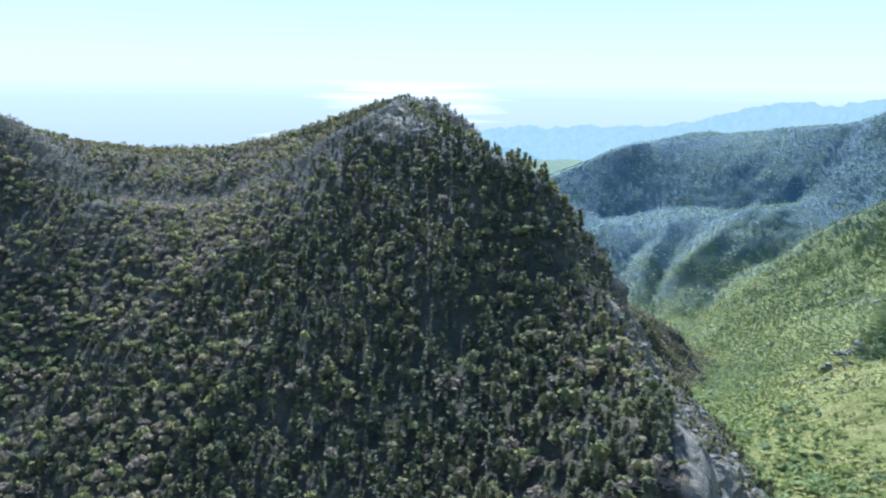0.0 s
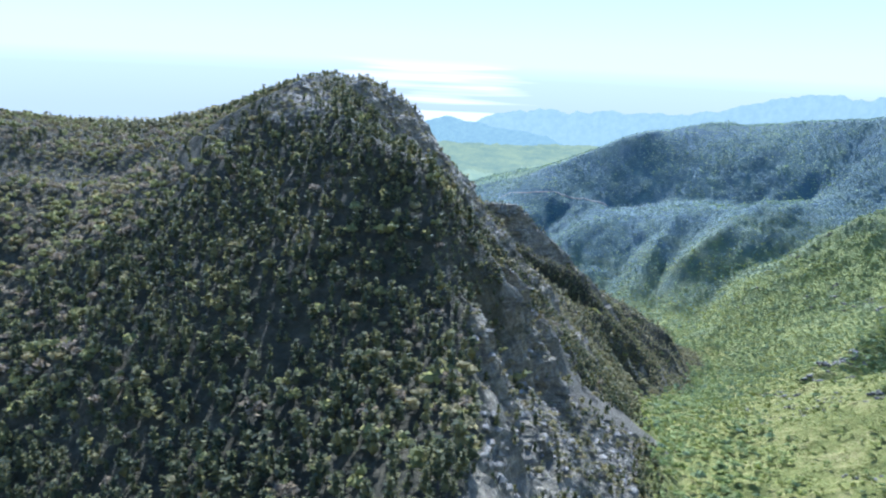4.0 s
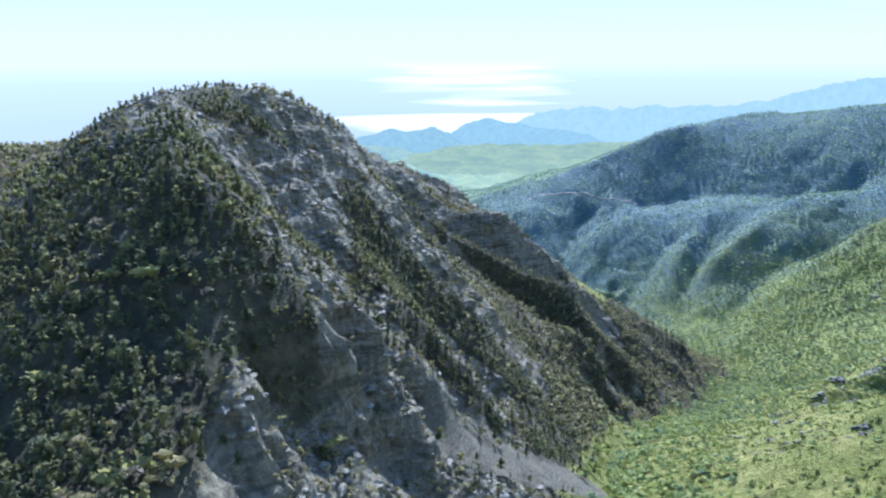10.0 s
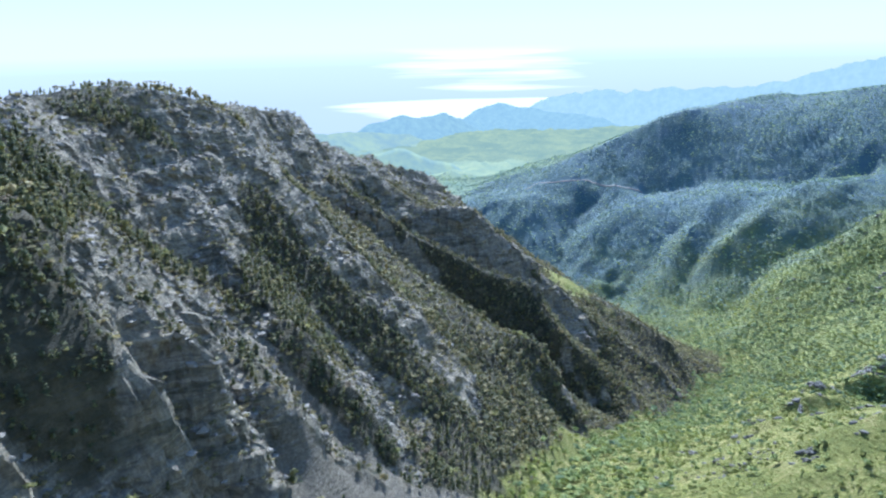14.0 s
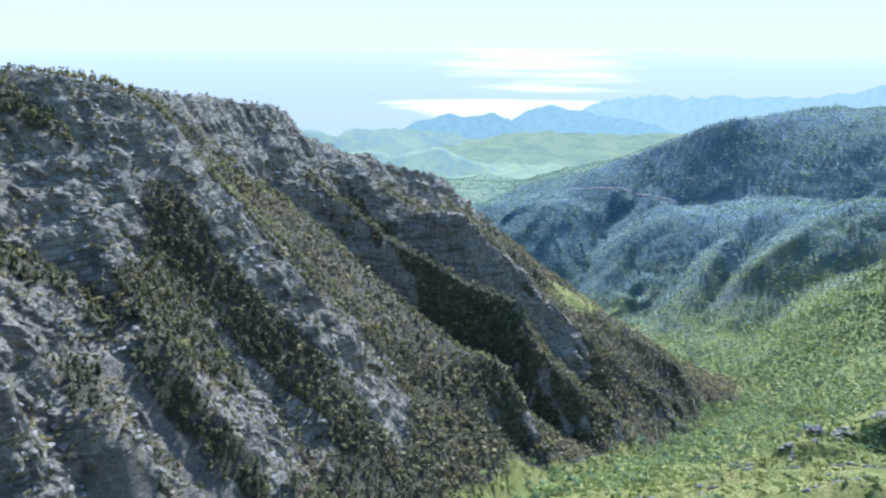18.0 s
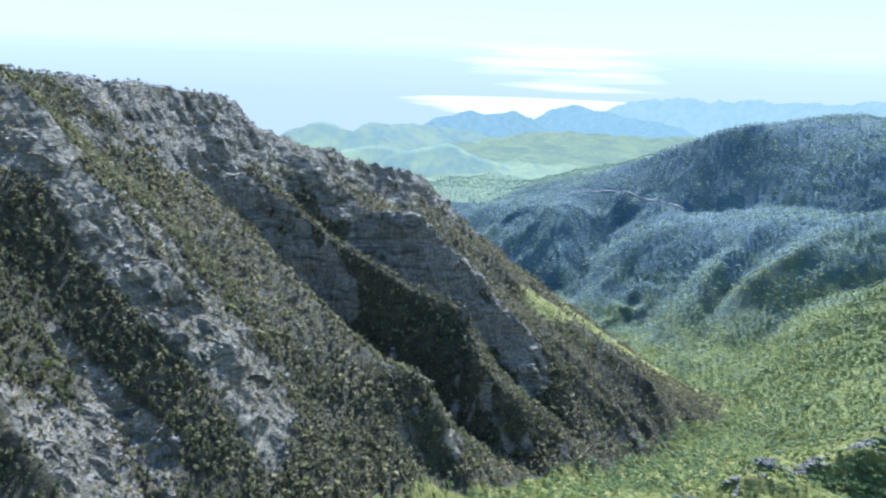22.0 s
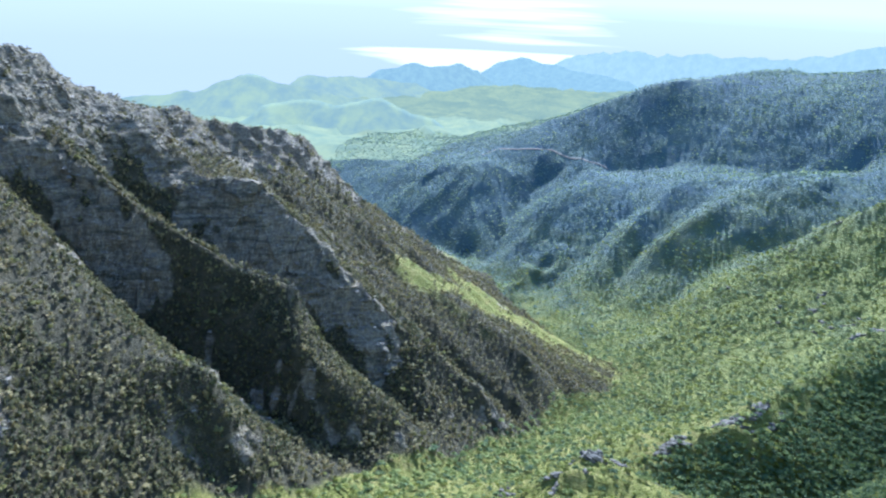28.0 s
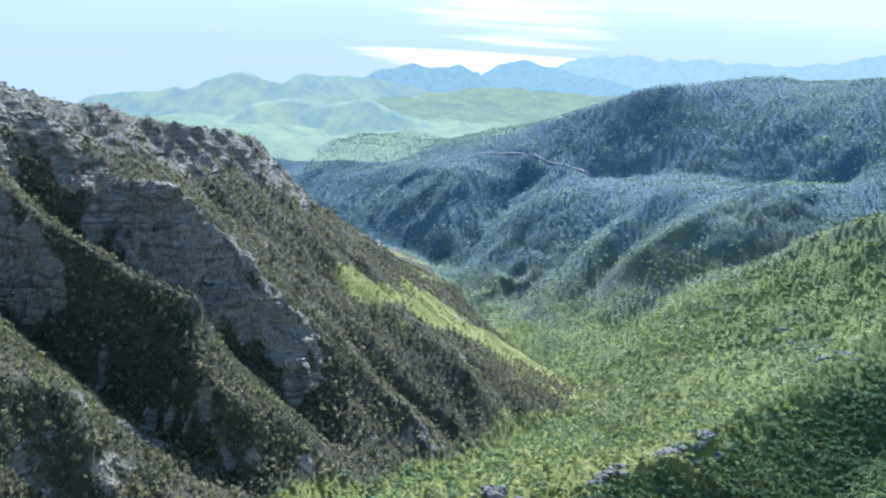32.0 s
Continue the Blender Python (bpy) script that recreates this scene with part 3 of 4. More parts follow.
def stone_material(name, k=1.0):
    m, n, l = material(name)
    b = n["Principled BSDF"]
    b.inputs["Roughness"].default_value = 0.9
    where = n.new("ShaderNodeNewGeometry").outputs["Position"]
    r = ramp(n, [(0.3, (0.08 * k, 0.068 * k, 0.047 * k)), (0.55, (0.165 * k, 0.141 * k, 0.096 * k)), (0.75, (0.30 * k, 0.258 * k, 0.18 * k))])
    l.new(noise_node(n, l, where, 0.7, 8.0, 0.7), r.inputs["Fac"])
    l.new(r.outputs["Color"], b.inputs["Base Color"])
    bump = n.new("ShaderNodeBump")
    bump.inputs["Strength"].default_value, bump.inputs["Distance"].default_value = 1.0, 0.5
    l.new(noise_node(n, l, where, 1.2, 8.0, 0.7), bump.inputs["Height"])
    l.new(bump.outputs["Normal"], b.inputs["Normal"])
    return m


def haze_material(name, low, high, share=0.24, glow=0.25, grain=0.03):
    """Distant hills: haze put into colour and glow, with random lighter and darker patches."""
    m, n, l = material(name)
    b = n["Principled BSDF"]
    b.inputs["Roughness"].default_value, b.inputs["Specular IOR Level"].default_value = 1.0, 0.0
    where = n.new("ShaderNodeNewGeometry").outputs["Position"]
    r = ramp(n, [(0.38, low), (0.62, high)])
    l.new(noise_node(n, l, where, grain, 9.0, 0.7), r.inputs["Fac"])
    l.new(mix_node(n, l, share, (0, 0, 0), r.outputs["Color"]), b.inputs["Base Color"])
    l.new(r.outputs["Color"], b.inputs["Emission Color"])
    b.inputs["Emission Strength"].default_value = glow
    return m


GROUND = ground_material()
PINE = leaf_material("pine_needles", [(0.2, (0.044, 0.058, 0.032)), (0.48, (0.125, 0.128, 0.048)), (0.75, (0.35, 0.300, 0.100))], 0.5)
OLIVE = leaf_material("olive_leaves", [(0.2, (0.24, 0.208, 0.085)), (0.5, (0.39, 0.325, 0.130)), (0.8, (0.56, 0.46, 0.21))], 0.55)
SPRING = leaf_material("spring_leaves", [(0.2, (0.19, 0.235, 0.055)), (0.5, (0.30, 0.34, 0.080)), (0.8, (0.44, 0.44, 0.14))], 0.5)
YOUNG = leaf_material("young_leaves", [(0.2, (0.20, 0.20, 0.060)), (0.5, (0.32, 0.30, 0.090)), (0.8, (0.47, 0.42, 0.15))], 0.5)
SHRUB = leaf_material("shrub_leaves", [(0.2, (0.180, 0.205, 0.036)), (0.5, (0.305, 0.322, 0.052)), (0.8, (0.48, 0.455, 0.085))], 0.5)
SCRUB = leaf_material("dry_scrub_leaves", [(0.2, (0.15, 0.128, 0.050)), (0.5, (0.265, 0.215, 0.082)), (0.8, (0.42, 0.335, 0.145))], 0.45)
DRY = leaf_material("dry_meadow_scrub", [(0.2, (0.15, 0.17, 0.030)), (0.5, (0.25, 0.26, 0.045)), (0.8, (0.40, 0.38, 0.09))], 0.6)
BUDDING = leaf_material("budding_twigs", [(0.2, (0.19, 0.145, 0.085)), (0.5, (0.30, 0.232, 0.135)), (0.8, (0.44, 0.345, 0.205))], 0.5)
# pine tone of the farther spurs, colour brightened to allow for haze
SPUR_PINE = leaf_material("spur_pine_needles", [(0.2, (0.098, 0.104, 0.052)), (0.5, (0.225, 0.198, 0.078)), (0.8, (0.49, 0.39, 0.155))], 0.45)
WOOD = leaf_material("oak_leaves", [(0.2, (0.086, 0.125, 0.050)), (0.5, (0.170, 0.218, 0.068)), (0.8, (0.335, 0.370, 0.105))], 0.4)
# paler leaf colour, partly standing in for sun on the far crests
FAR_LIGHT = leaf_material("far_pale_leaves", [(0.2, (0.25, 0.32, 0.14)), (0.5, (0.35, 0.42, 0.17)), (0.8, (0.47, 0.52, 0.21))], 0.5)
# far woods: blue haze tint put into the leaf colour
FAR_LEAF = leaf_material("haze_blue_leaves", [(0.2, (0.165, 0.222, 0.222)), (0.5, (0.210, 0.275, 0.205)), (0.8, (0.31, 0.365, 0.165))], 0.5)
BARK, STONE, PALE_STONE, GRAVEL = bark_material(), stone_material("limestone"), stone_material("pale_limestone", 1.5), stone_material("gravel", 1.5)


# ---- the ground ----
def fill(mesh, verts, faces, smooth):
    k = faces.shape[1]
    mesh.vertices.add(len(verts))
    mesh.vertices.foreach_set("co", np.ascontiguousarray(verts, np.float32).ravel())
    mesh.loops.add(faces.size)
    mesh.loops.foreach_set("vertex_index", np.ascontiguousarray(faces, np.int32).ravel())
    mesh.polygons.add(len(faces))
    mesh.polygons.foreach_set("loop_start", np.arange(0, faces.size, k, dtype=np.int32))
    mesh.polygons.foreach_set("use_smooth", np.broadcast_to(smooth, len(faces)).astype(bool))
    mesh.update(calc_edges=True)


def grassiness(X, Y, z, s):
    """Valley floor and the right-hand slopes are green; parts of the far spur are meadow."""
    d = side(X, Y)
    bank = np.clip((d + 26 + 14 * fractal(X / 30, Y / 30, octaves=3, seed=70)) / 16, 0, 1)
    spur = np.clip((Y - 930) / 80, 0, 1) * np.clip((0.8 - s) / 0.3, 0, 1) * np.clip(0.55 + fractal(X / 70, Y / 25, octaves=3, seed=71), 0, 1)
    return np.maximum.reduce([bank, np.clip(spur, 0, 1) * 0.8, bands(X, Y)])


def sheet(name, xs, ys, mat):
    X, Y = (a.ravel() for a in np.meshgrid(xs, ys))
    px, py, pz, rock, scree, far = land(X, Y)
    s = steepness(X, Y)[2]
    nx, ny = len(xs), len(ys)
    mesh = bpy.data.meshes.new(name)
    i = np.arange((nx - 1) * (ny - 1))
    a = i // (nx - 1) * nx + i % (nx - 1)
    quads = np.stack([a, a + 1, a + nx + 1, a + nx], 1)
    fill(mesh, np.stack([px, py, pz], 1), quads, rock[a] < 0.4)
    # leafy falls off with distance, where the painted haze tint takes over
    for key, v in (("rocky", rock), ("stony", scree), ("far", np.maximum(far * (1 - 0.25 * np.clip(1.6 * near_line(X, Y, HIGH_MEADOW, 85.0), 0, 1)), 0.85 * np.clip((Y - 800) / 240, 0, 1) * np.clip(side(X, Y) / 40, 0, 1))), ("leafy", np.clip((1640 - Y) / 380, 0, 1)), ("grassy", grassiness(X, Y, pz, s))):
        mesh.attributes.new(key, "FLOAT", "POINT").data.foreach_set("value", v.astype(np.float32))
    mesh.materials.append(mat)
    # lowland beyond the far crest: its haze is painted on as a glow
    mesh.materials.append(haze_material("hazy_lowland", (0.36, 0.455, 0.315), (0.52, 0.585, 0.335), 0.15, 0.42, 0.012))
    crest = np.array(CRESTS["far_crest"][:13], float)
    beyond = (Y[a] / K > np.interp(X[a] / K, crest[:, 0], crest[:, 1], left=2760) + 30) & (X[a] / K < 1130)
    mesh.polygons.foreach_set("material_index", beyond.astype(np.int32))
    return new(name, mesh)


GX = spaced([(-1680, -600, 24), (-600, -160, 12), (-160, 0, 2.6), (0, 190, 1.45), (190, 340, 2.6), (340, 720, 5), (720, 1100, 12), (1100, 2170, 30)])
GY = spaced([(-380, 60, 12), (60, 170, 5), (170, 240, 2.4), (240, 570, 1.45), (570, 900, 2.3), (900, 1450, 6), (1450, 2300, 8), (2300, 4400, 28)])
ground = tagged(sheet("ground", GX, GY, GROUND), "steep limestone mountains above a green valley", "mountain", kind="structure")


# ---- the sea and the far ranges ----
def sea_mesh(rings, turns=240):
    verts = [(220 + r * math.sin(2 * math.pi * k / turns), 170 + r * math.cos(2 * math.pi * k / turns), z)
             for r, z in rings for k in range(turns)]
    faces = [(i * turns + k, i * turns + (k + 1) % turns, (i + 1) * turns + (k + 1) % turns, (i + 1) * turns + k)
             for i in range(len(rings) - 1) for k in range(turns)]
    mesh = bpy.data.meshes.new("water")
    mesh.from_pydata(verts, [], faces)
    return mesh


def sea_material():
    m, n, l = material("sea_water")
    b = n["Principled BSDF"]
    b.inputs["Base Color"].default_value = (0.05, 0.13, 0.19, 1)
    b.inputs["Roughness"].default_value = 0.3
    bump = n.new("ShaderNodeBump")
    bump.inputs["Strength"].default_value, bump.inputs["Distance"].default_value = 0.3, 2.0
    l.new(noise_node(n, l, n.new("ShaderNodeNewGeometry").outputs["Position"], 0.05, 6.0, 0.6), bump.inputs["Height"])
    l.new(bump.outputs["Normal"], b.inputs["Normal"])
    return m


def offing_material():
    """The sea's last miles: haze and bands of glitter painted as glow."""
    m, n, l = material("sea_offing")
    n.remove(n["Principled BSDF"])
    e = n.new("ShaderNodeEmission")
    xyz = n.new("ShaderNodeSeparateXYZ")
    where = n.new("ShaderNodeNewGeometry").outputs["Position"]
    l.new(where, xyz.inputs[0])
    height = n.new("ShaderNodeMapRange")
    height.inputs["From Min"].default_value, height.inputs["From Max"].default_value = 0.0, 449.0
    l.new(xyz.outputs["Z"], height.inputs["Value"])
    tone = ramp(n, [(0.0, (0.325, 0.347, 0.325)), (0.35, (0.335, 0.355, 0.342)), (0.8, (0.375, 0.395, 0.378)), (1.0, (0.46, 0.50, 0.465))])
    # how strongly the glitter is painted at each height
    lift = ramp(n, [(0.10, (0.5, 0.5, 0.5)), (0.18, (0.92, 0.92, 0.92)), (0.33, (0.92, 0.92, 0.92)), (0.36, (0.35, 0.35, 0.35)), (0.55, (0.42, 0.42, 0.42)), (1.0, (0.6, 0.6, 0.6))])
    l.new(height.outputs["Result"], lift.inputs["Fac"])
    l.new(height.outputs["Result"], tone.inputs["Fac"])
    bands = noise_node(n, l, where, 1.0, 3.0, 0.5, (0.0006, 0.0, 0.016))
    sunny = n.new("ShaderNodeMapRange")              # glitter is painted brighter below the sun
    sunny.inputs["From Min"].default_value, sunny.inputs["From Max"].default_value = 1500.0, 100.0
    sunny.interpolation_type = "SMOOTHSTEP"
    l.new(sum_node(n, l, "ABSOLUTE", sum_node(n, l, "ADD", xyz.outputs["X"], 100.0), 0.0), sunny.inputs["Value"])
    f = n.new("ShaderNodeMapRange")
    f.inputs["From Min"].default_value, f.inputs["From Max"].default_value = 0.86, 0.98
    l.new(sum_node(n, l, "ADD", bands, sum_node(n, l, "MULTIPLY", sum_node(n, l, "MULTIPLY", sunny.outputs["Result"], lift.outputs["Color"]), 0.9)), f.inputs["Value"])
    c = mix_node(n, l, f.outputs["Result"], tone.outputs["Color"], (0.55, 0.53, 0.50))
    above = n.new("ShaderNodeMapRange")              # glowing tone for the pale haze of the sky over the horizon
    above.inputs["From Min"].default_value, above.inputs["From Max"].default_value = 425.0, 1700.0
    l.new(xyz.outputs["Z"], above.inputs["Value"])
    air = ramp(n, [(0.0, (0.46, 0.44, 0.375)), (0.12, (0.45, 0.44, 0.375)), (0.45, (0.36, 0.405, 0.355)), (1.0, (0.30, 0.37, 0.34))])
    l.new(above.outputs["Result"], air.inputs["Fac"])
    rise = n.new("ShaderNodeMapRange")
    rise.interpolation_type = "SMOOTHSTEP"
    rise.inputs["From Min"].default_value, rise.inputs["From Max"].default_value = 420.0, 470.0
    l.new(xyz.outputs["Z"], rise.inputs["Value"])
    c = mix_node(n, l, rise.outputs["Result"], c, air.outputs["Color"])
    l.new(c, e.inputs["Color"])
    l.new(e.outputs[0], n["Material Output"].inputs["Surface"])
    return m


sea = new("water", sea_mesh([(700, 0), (1500, 0), (2310, 0)]))
sea.data.materials.append(sea_material())
tagged(sea, "calm pale blue sea below the mountains", "sea", kind="structure")
# far sea turned up to the camera's eye level so its horizon fits
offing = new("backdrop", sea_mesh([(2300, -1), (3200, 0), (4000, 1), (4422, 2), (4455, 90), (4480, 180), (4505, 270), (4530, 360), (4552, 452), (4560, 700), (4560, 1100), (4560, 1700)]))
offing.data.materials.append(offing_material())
tagged(offing, "glowing backdrop of hazy sea horizon and pale sky, sun glitter painted in", "sea horizon", kind="structure")


def range_mesh(name, line, width, seed, rough=10.0, jag=5.0, across=16):
    """A range of hills along a line of plan points (x, y, height), with spurs on both flanks."""
    p = np.array(line, float) * (K, K, K) + (0, 0, Z0)
    d = np.concatenate([[0], np.cumsum(np.hypot(*np.diff(p[:, :2], axis=0).T))])
    t = np.arange(0, d[-1], 10.0)
    cx, cy, cz = (np.interp(t, d, p[:, k]) for k in range(3))
    for _ in range(2):
        cz = np.convolve(np.pad(cz, 2, mode="edge"), [0.1, 0.2, 0.4, 0.2, 0.1], "valid")
    tx, ty = np.gradient(cx), np.gradient(cy)
    tx, ty = tx / np.hypot(tx, ty), ty / np.hypot(tx, ty)
    ends = np.clip(np.minimum(t, t[-1] - t) / 150, 0, 1) ** 0.7
    u = np.linspace(-1, 1, 2 * across + 1)
    U, T = np.meshgrid(u, t)
    spread = width * (1 + 0.3 * soft_noise(T / 160, np.sign(U) * 3, seed=seed))
    X, Y = cx[:, None] + ty[:, None] * U * spread, cy[:, None] - tx[:, None] * U * spread
    fall = (1 - np.abs(U)) ** 1.25
    wild = rough * (ridged(X / 130, Y / 130, octaves=5, seed=seed) - 0.25) * (0.35 + 0.65 * np.minimum(1, 4 * np.abs(U))) * np.minimum(1, 5 * (1 - np.abs(U)))
    crest = jag * (ridged(T / 110, 0 * T, octaves=4, seed=seed + 3) - 0.2) * fall ** 2
    Z = -25 + (cz[:, None] + 25) * fall * (0.25 + 0.75 * ends[:, None]) + wild + crest
    mesh = bpy.data.meshes.new(name)
    nx = U.shape[1]
    i = np.arange((nx - 1) * (len(t) - 1))
    a = i // (nx - 1) * nx + i % (nx - 1)
    fill(mesh, np.stack([X.ravel(), Y.ravel(), Z.ravel()], 1), np.stack([a, a + nx, a + nx + 1, a + 1], 1), True)
    return mesh


# range colours carry the haze of distance and glow a little
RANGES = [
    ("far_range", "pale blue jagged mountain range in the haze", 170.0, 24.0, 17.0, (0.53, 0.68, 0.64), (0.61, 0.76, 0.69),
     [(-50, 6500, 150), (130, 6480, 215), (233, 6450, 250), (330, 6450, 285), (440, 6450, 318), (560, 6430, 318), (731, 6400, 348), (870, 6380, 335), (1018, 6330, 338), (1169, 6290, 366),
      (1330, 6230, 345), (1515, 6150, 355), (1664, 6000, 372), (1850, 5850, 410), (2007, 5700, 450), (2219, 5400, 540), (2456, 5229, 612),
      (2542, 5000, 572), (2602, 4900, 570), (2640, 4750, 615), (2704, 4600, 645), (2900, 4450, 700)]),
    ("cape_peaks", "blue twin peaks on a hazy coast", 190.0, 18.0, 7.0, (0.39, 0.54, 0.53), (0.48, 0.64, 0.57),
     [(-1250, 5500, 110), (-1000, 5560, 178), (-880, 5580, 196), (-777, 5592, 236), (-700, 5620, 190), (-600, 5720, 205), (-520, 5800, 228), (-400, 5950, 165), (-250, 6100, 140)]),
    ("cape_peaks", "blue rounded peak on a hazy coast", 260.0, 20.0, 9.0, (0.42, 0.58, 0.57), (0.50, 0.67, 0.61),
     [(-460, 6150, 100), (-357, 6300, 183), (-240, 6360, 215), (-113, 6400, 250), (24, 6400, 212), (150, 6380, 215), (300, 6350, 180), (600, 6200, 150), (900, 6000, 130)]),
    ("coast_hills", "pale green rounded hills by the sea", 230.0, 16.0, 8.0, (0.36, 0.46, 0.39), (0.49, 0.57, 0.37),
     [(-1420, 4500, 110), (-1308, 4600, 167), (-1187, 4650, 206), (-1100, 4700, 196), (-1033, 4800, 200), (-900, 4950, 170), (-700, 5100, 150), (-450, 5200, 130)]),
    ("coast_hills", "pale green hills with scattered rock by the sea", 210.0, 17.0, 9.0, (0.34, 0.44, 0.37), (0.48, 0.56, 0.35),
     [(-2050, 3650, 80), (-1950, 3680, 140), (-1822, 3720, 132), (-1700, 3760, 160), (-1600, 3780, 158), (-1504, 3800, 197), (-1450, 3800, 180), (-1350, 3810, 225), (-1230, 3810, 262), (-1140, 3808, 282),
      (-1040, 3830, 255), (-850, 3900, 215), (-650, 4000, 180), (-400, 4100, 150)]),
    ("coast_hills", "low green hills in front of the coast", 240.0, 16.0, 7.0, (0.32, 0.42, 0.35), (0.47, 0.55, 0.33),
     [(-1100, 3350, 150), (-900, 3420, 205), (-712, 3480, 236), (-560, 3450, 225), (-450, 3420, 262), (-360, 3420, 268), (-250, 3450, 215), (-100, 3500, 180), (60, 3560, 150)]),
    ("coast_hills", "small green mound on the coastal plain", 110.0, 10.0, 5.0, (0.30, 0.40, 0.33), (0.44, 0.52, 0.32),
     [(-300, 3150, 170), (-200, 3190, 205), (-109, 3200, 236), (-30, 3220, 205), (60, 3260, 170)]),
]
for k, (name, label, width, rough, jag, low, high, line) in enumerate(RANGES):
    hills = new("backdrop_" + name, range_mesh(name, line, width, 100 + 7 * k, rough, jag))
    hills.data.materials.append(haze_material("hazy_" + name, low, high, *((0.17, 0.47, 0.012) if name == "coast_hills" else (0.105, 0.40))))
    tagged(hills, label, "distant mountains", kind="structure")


# ---- trees and shrubs ----
def ball(rings=1):
    bm = bmesh.new()
    bmesh.ops.create_icosphere(bm, subdivisions=rings, radius=1.0)
    v = np.array([x.co[:] for x in bm.verts])
    f = np.array([[q.index for q in p.verts] for p in bm.faces])
    bm.free()
    return v, f


BALL, BALL_FINE = ball(1), ball(2)
rng = np.random.default_rng(7)


def clump(where, size, shape=BALL, jag=0.3):
    """One uneven clump of leaves."""
    v, f = shape
    r = 1 + jag * rng.uniform(-1, 1, len(v))
    return v * r[:, None] * np.array(size) + np.array(where), f


def joined(pieces):
    verts, faces, at = [], [], 0
    for v, f in pieces:
        verts.append(v)
        faces.append(f + at)
        at += len(v)
    return np.concatenate(verts), np.concatenate(faces)


OCTA = (np.array([(1, 0, 0), (-1, 0, 0), (0, 1, 0), (0, -1, 0), (0, 0, 1), (0, 0, -1)], float),
        np.array([(0, 2, 4), (2, 1, 4), (1, 3, 4), (3, 0, 4), (2, 0, 5), (1, 2, 5), (3, 1, 5), (0, 3, 5)]))


def tufts(points, size, flat):
    """Small sprays of leaves: one uneven triangle at each point."""
    out = []
    for p in points:
        t = rng.normal(0, 1, (3, 3))
        t = t - t.mean(0)
        t = t / np.linalg.norm(t, axis=1)[:, None] * rng.uniform(0.7, 1.3) * size
        out.append((np.array(p) + t * (1, 1, flat), np.array([(0, 1, 2)])))
    return out


def pine_crown(count, cores=2):
    """A pine about 1 high: sprays round a leaning stem, in broken tiers, open below."""
    out, lean, pts = [], rng.uniform(-0.08, 0.08, 2), []
    skew = rng.uniform(0, 6.28)
    for k in range(cores):
        h = 0.45 + 0.3 * k / max(1, cores - 1) if cores > 1 else 0.55
        out.append(clump((lean[0] * h, lean[1] * h, h), (0.17 - 0.05 * k, 0.17 - 0.05 * k, 0.24), OCTA, 0.35))
    for k in range(count):
        t = rng.uniform(0, 1) ** 0.9
        tier = 0.75 + 0.25 * math.cos(t * 22 + skew)
        r = (0.34 - 0.26 * t ** 1.3) * tier * math.sqrt(rng.uniform(0.25, 1)) * (1 + 0.25 * math.cos(skew + 3 * t))
        a, h = rng.uniform(0, 6.28), 0.25 + 0.73 * t
        pts.append((r * math.cos(a) + lean[0] * h, r * math.sin(a) + lean[1] * h, h))
    return joined(out + tufts(pts, 0.12 * (34 / count) ** 0.35, 0.55))


def leafy_crown(count, cores=2, spread=0.26, core=OCTA, girth=0.2):
    """A broadleaf crown about 1 high: lobes covered with sprays."""
    out, pts = [], []
    lobes = [(rng.uniform(-spread, spread), rng.uniform(-spread, spread), rng.uniform(0.42, 0.72)) for _ in range(cores)]
    for x, y, h in lobes:
        out.append(clump((x, y, h), (girth, girth, girth * 0.9), core, 0.3))
    for k in range(count):
        x, y, h = lobes[k % cores]
        d = rng.normal(0, 1, 3)
        d = d / np.linalg.norm(d)
        d[2] = abs(d[2]) * 0.9 - 0.25
        pts.append((x + 0.25 * d[0], y + 0.25 * d[1], h + 0.25 * d[2]))
    return joined(out + tufts(pts, 0.13 * (30 / count) ** 0.4, 0.7))


def trunk(height, radius, limbs):
    """A tapered trunk with a few limbs."""
    bm = bmesh.new()
    bmesh.ops.create_cone(bm, cap_ends=True, segments=7, radius1=radius, radius2=radius * 0.35, depth=height + 0.15, matrix=Matrix.Translation((0, 0, height / 2 - 0.075)))
    for k in range(limbs):
        a = 6.28 * k / limbs + rng.uniform(0, 1)
        m = Matrix.Translation((0, 0, height * (0.5 + 0.35 * k / limbs))) @ Euler((0, radians(62), a)).to_matrix().to_4x4() @ Matrix.Translation((0, 0, 0.1))
        bmesh.ops.create_cone(bm, cap_ends=True, segments=5, radius1=radius * 0.4, radius2=radius * 0.1, depth=0.2, matrix=m)
    mesh = bpy.data.meshes.new("trunk")
    bm.to_mesh(mesh)
    bm.free()
    mesh.materials.append(BARK)
    return mesh


def scatter(x0, x1, y0, y1, step):
    """Loose points about a step apart, with the ground under them."""
    nx, ny = int((x1 - x0) / step), int((y1 - y0) / step)
    i, j = np.meshgrid(np.arange(nx), np.arange(ny))
    X = x0 + (i.ravel() + rng.uniform(0.05, 0.95, i.size)) * step
    Y = y0 + (j.ravel() + rng.uniform(0.05, 0.95, i.size)) * step
    px, py, pz, rock, scree, far = land(X, Y)
    hx, hy = land(X + 2.5, Y), land(X, Y + 2.5)
    s = np.hypot(hx[2] - pz, hy[2] - pz) / 2.5
    return dict(X=X, Y=Y, p=np.stack([px, py, pz], 1), rock=rock, scree=scree, far=far, steep=s, d=side(X, Y), gentle=steepness(X, Y)[2], luck=rng.uniform(0, 1, len(X)))


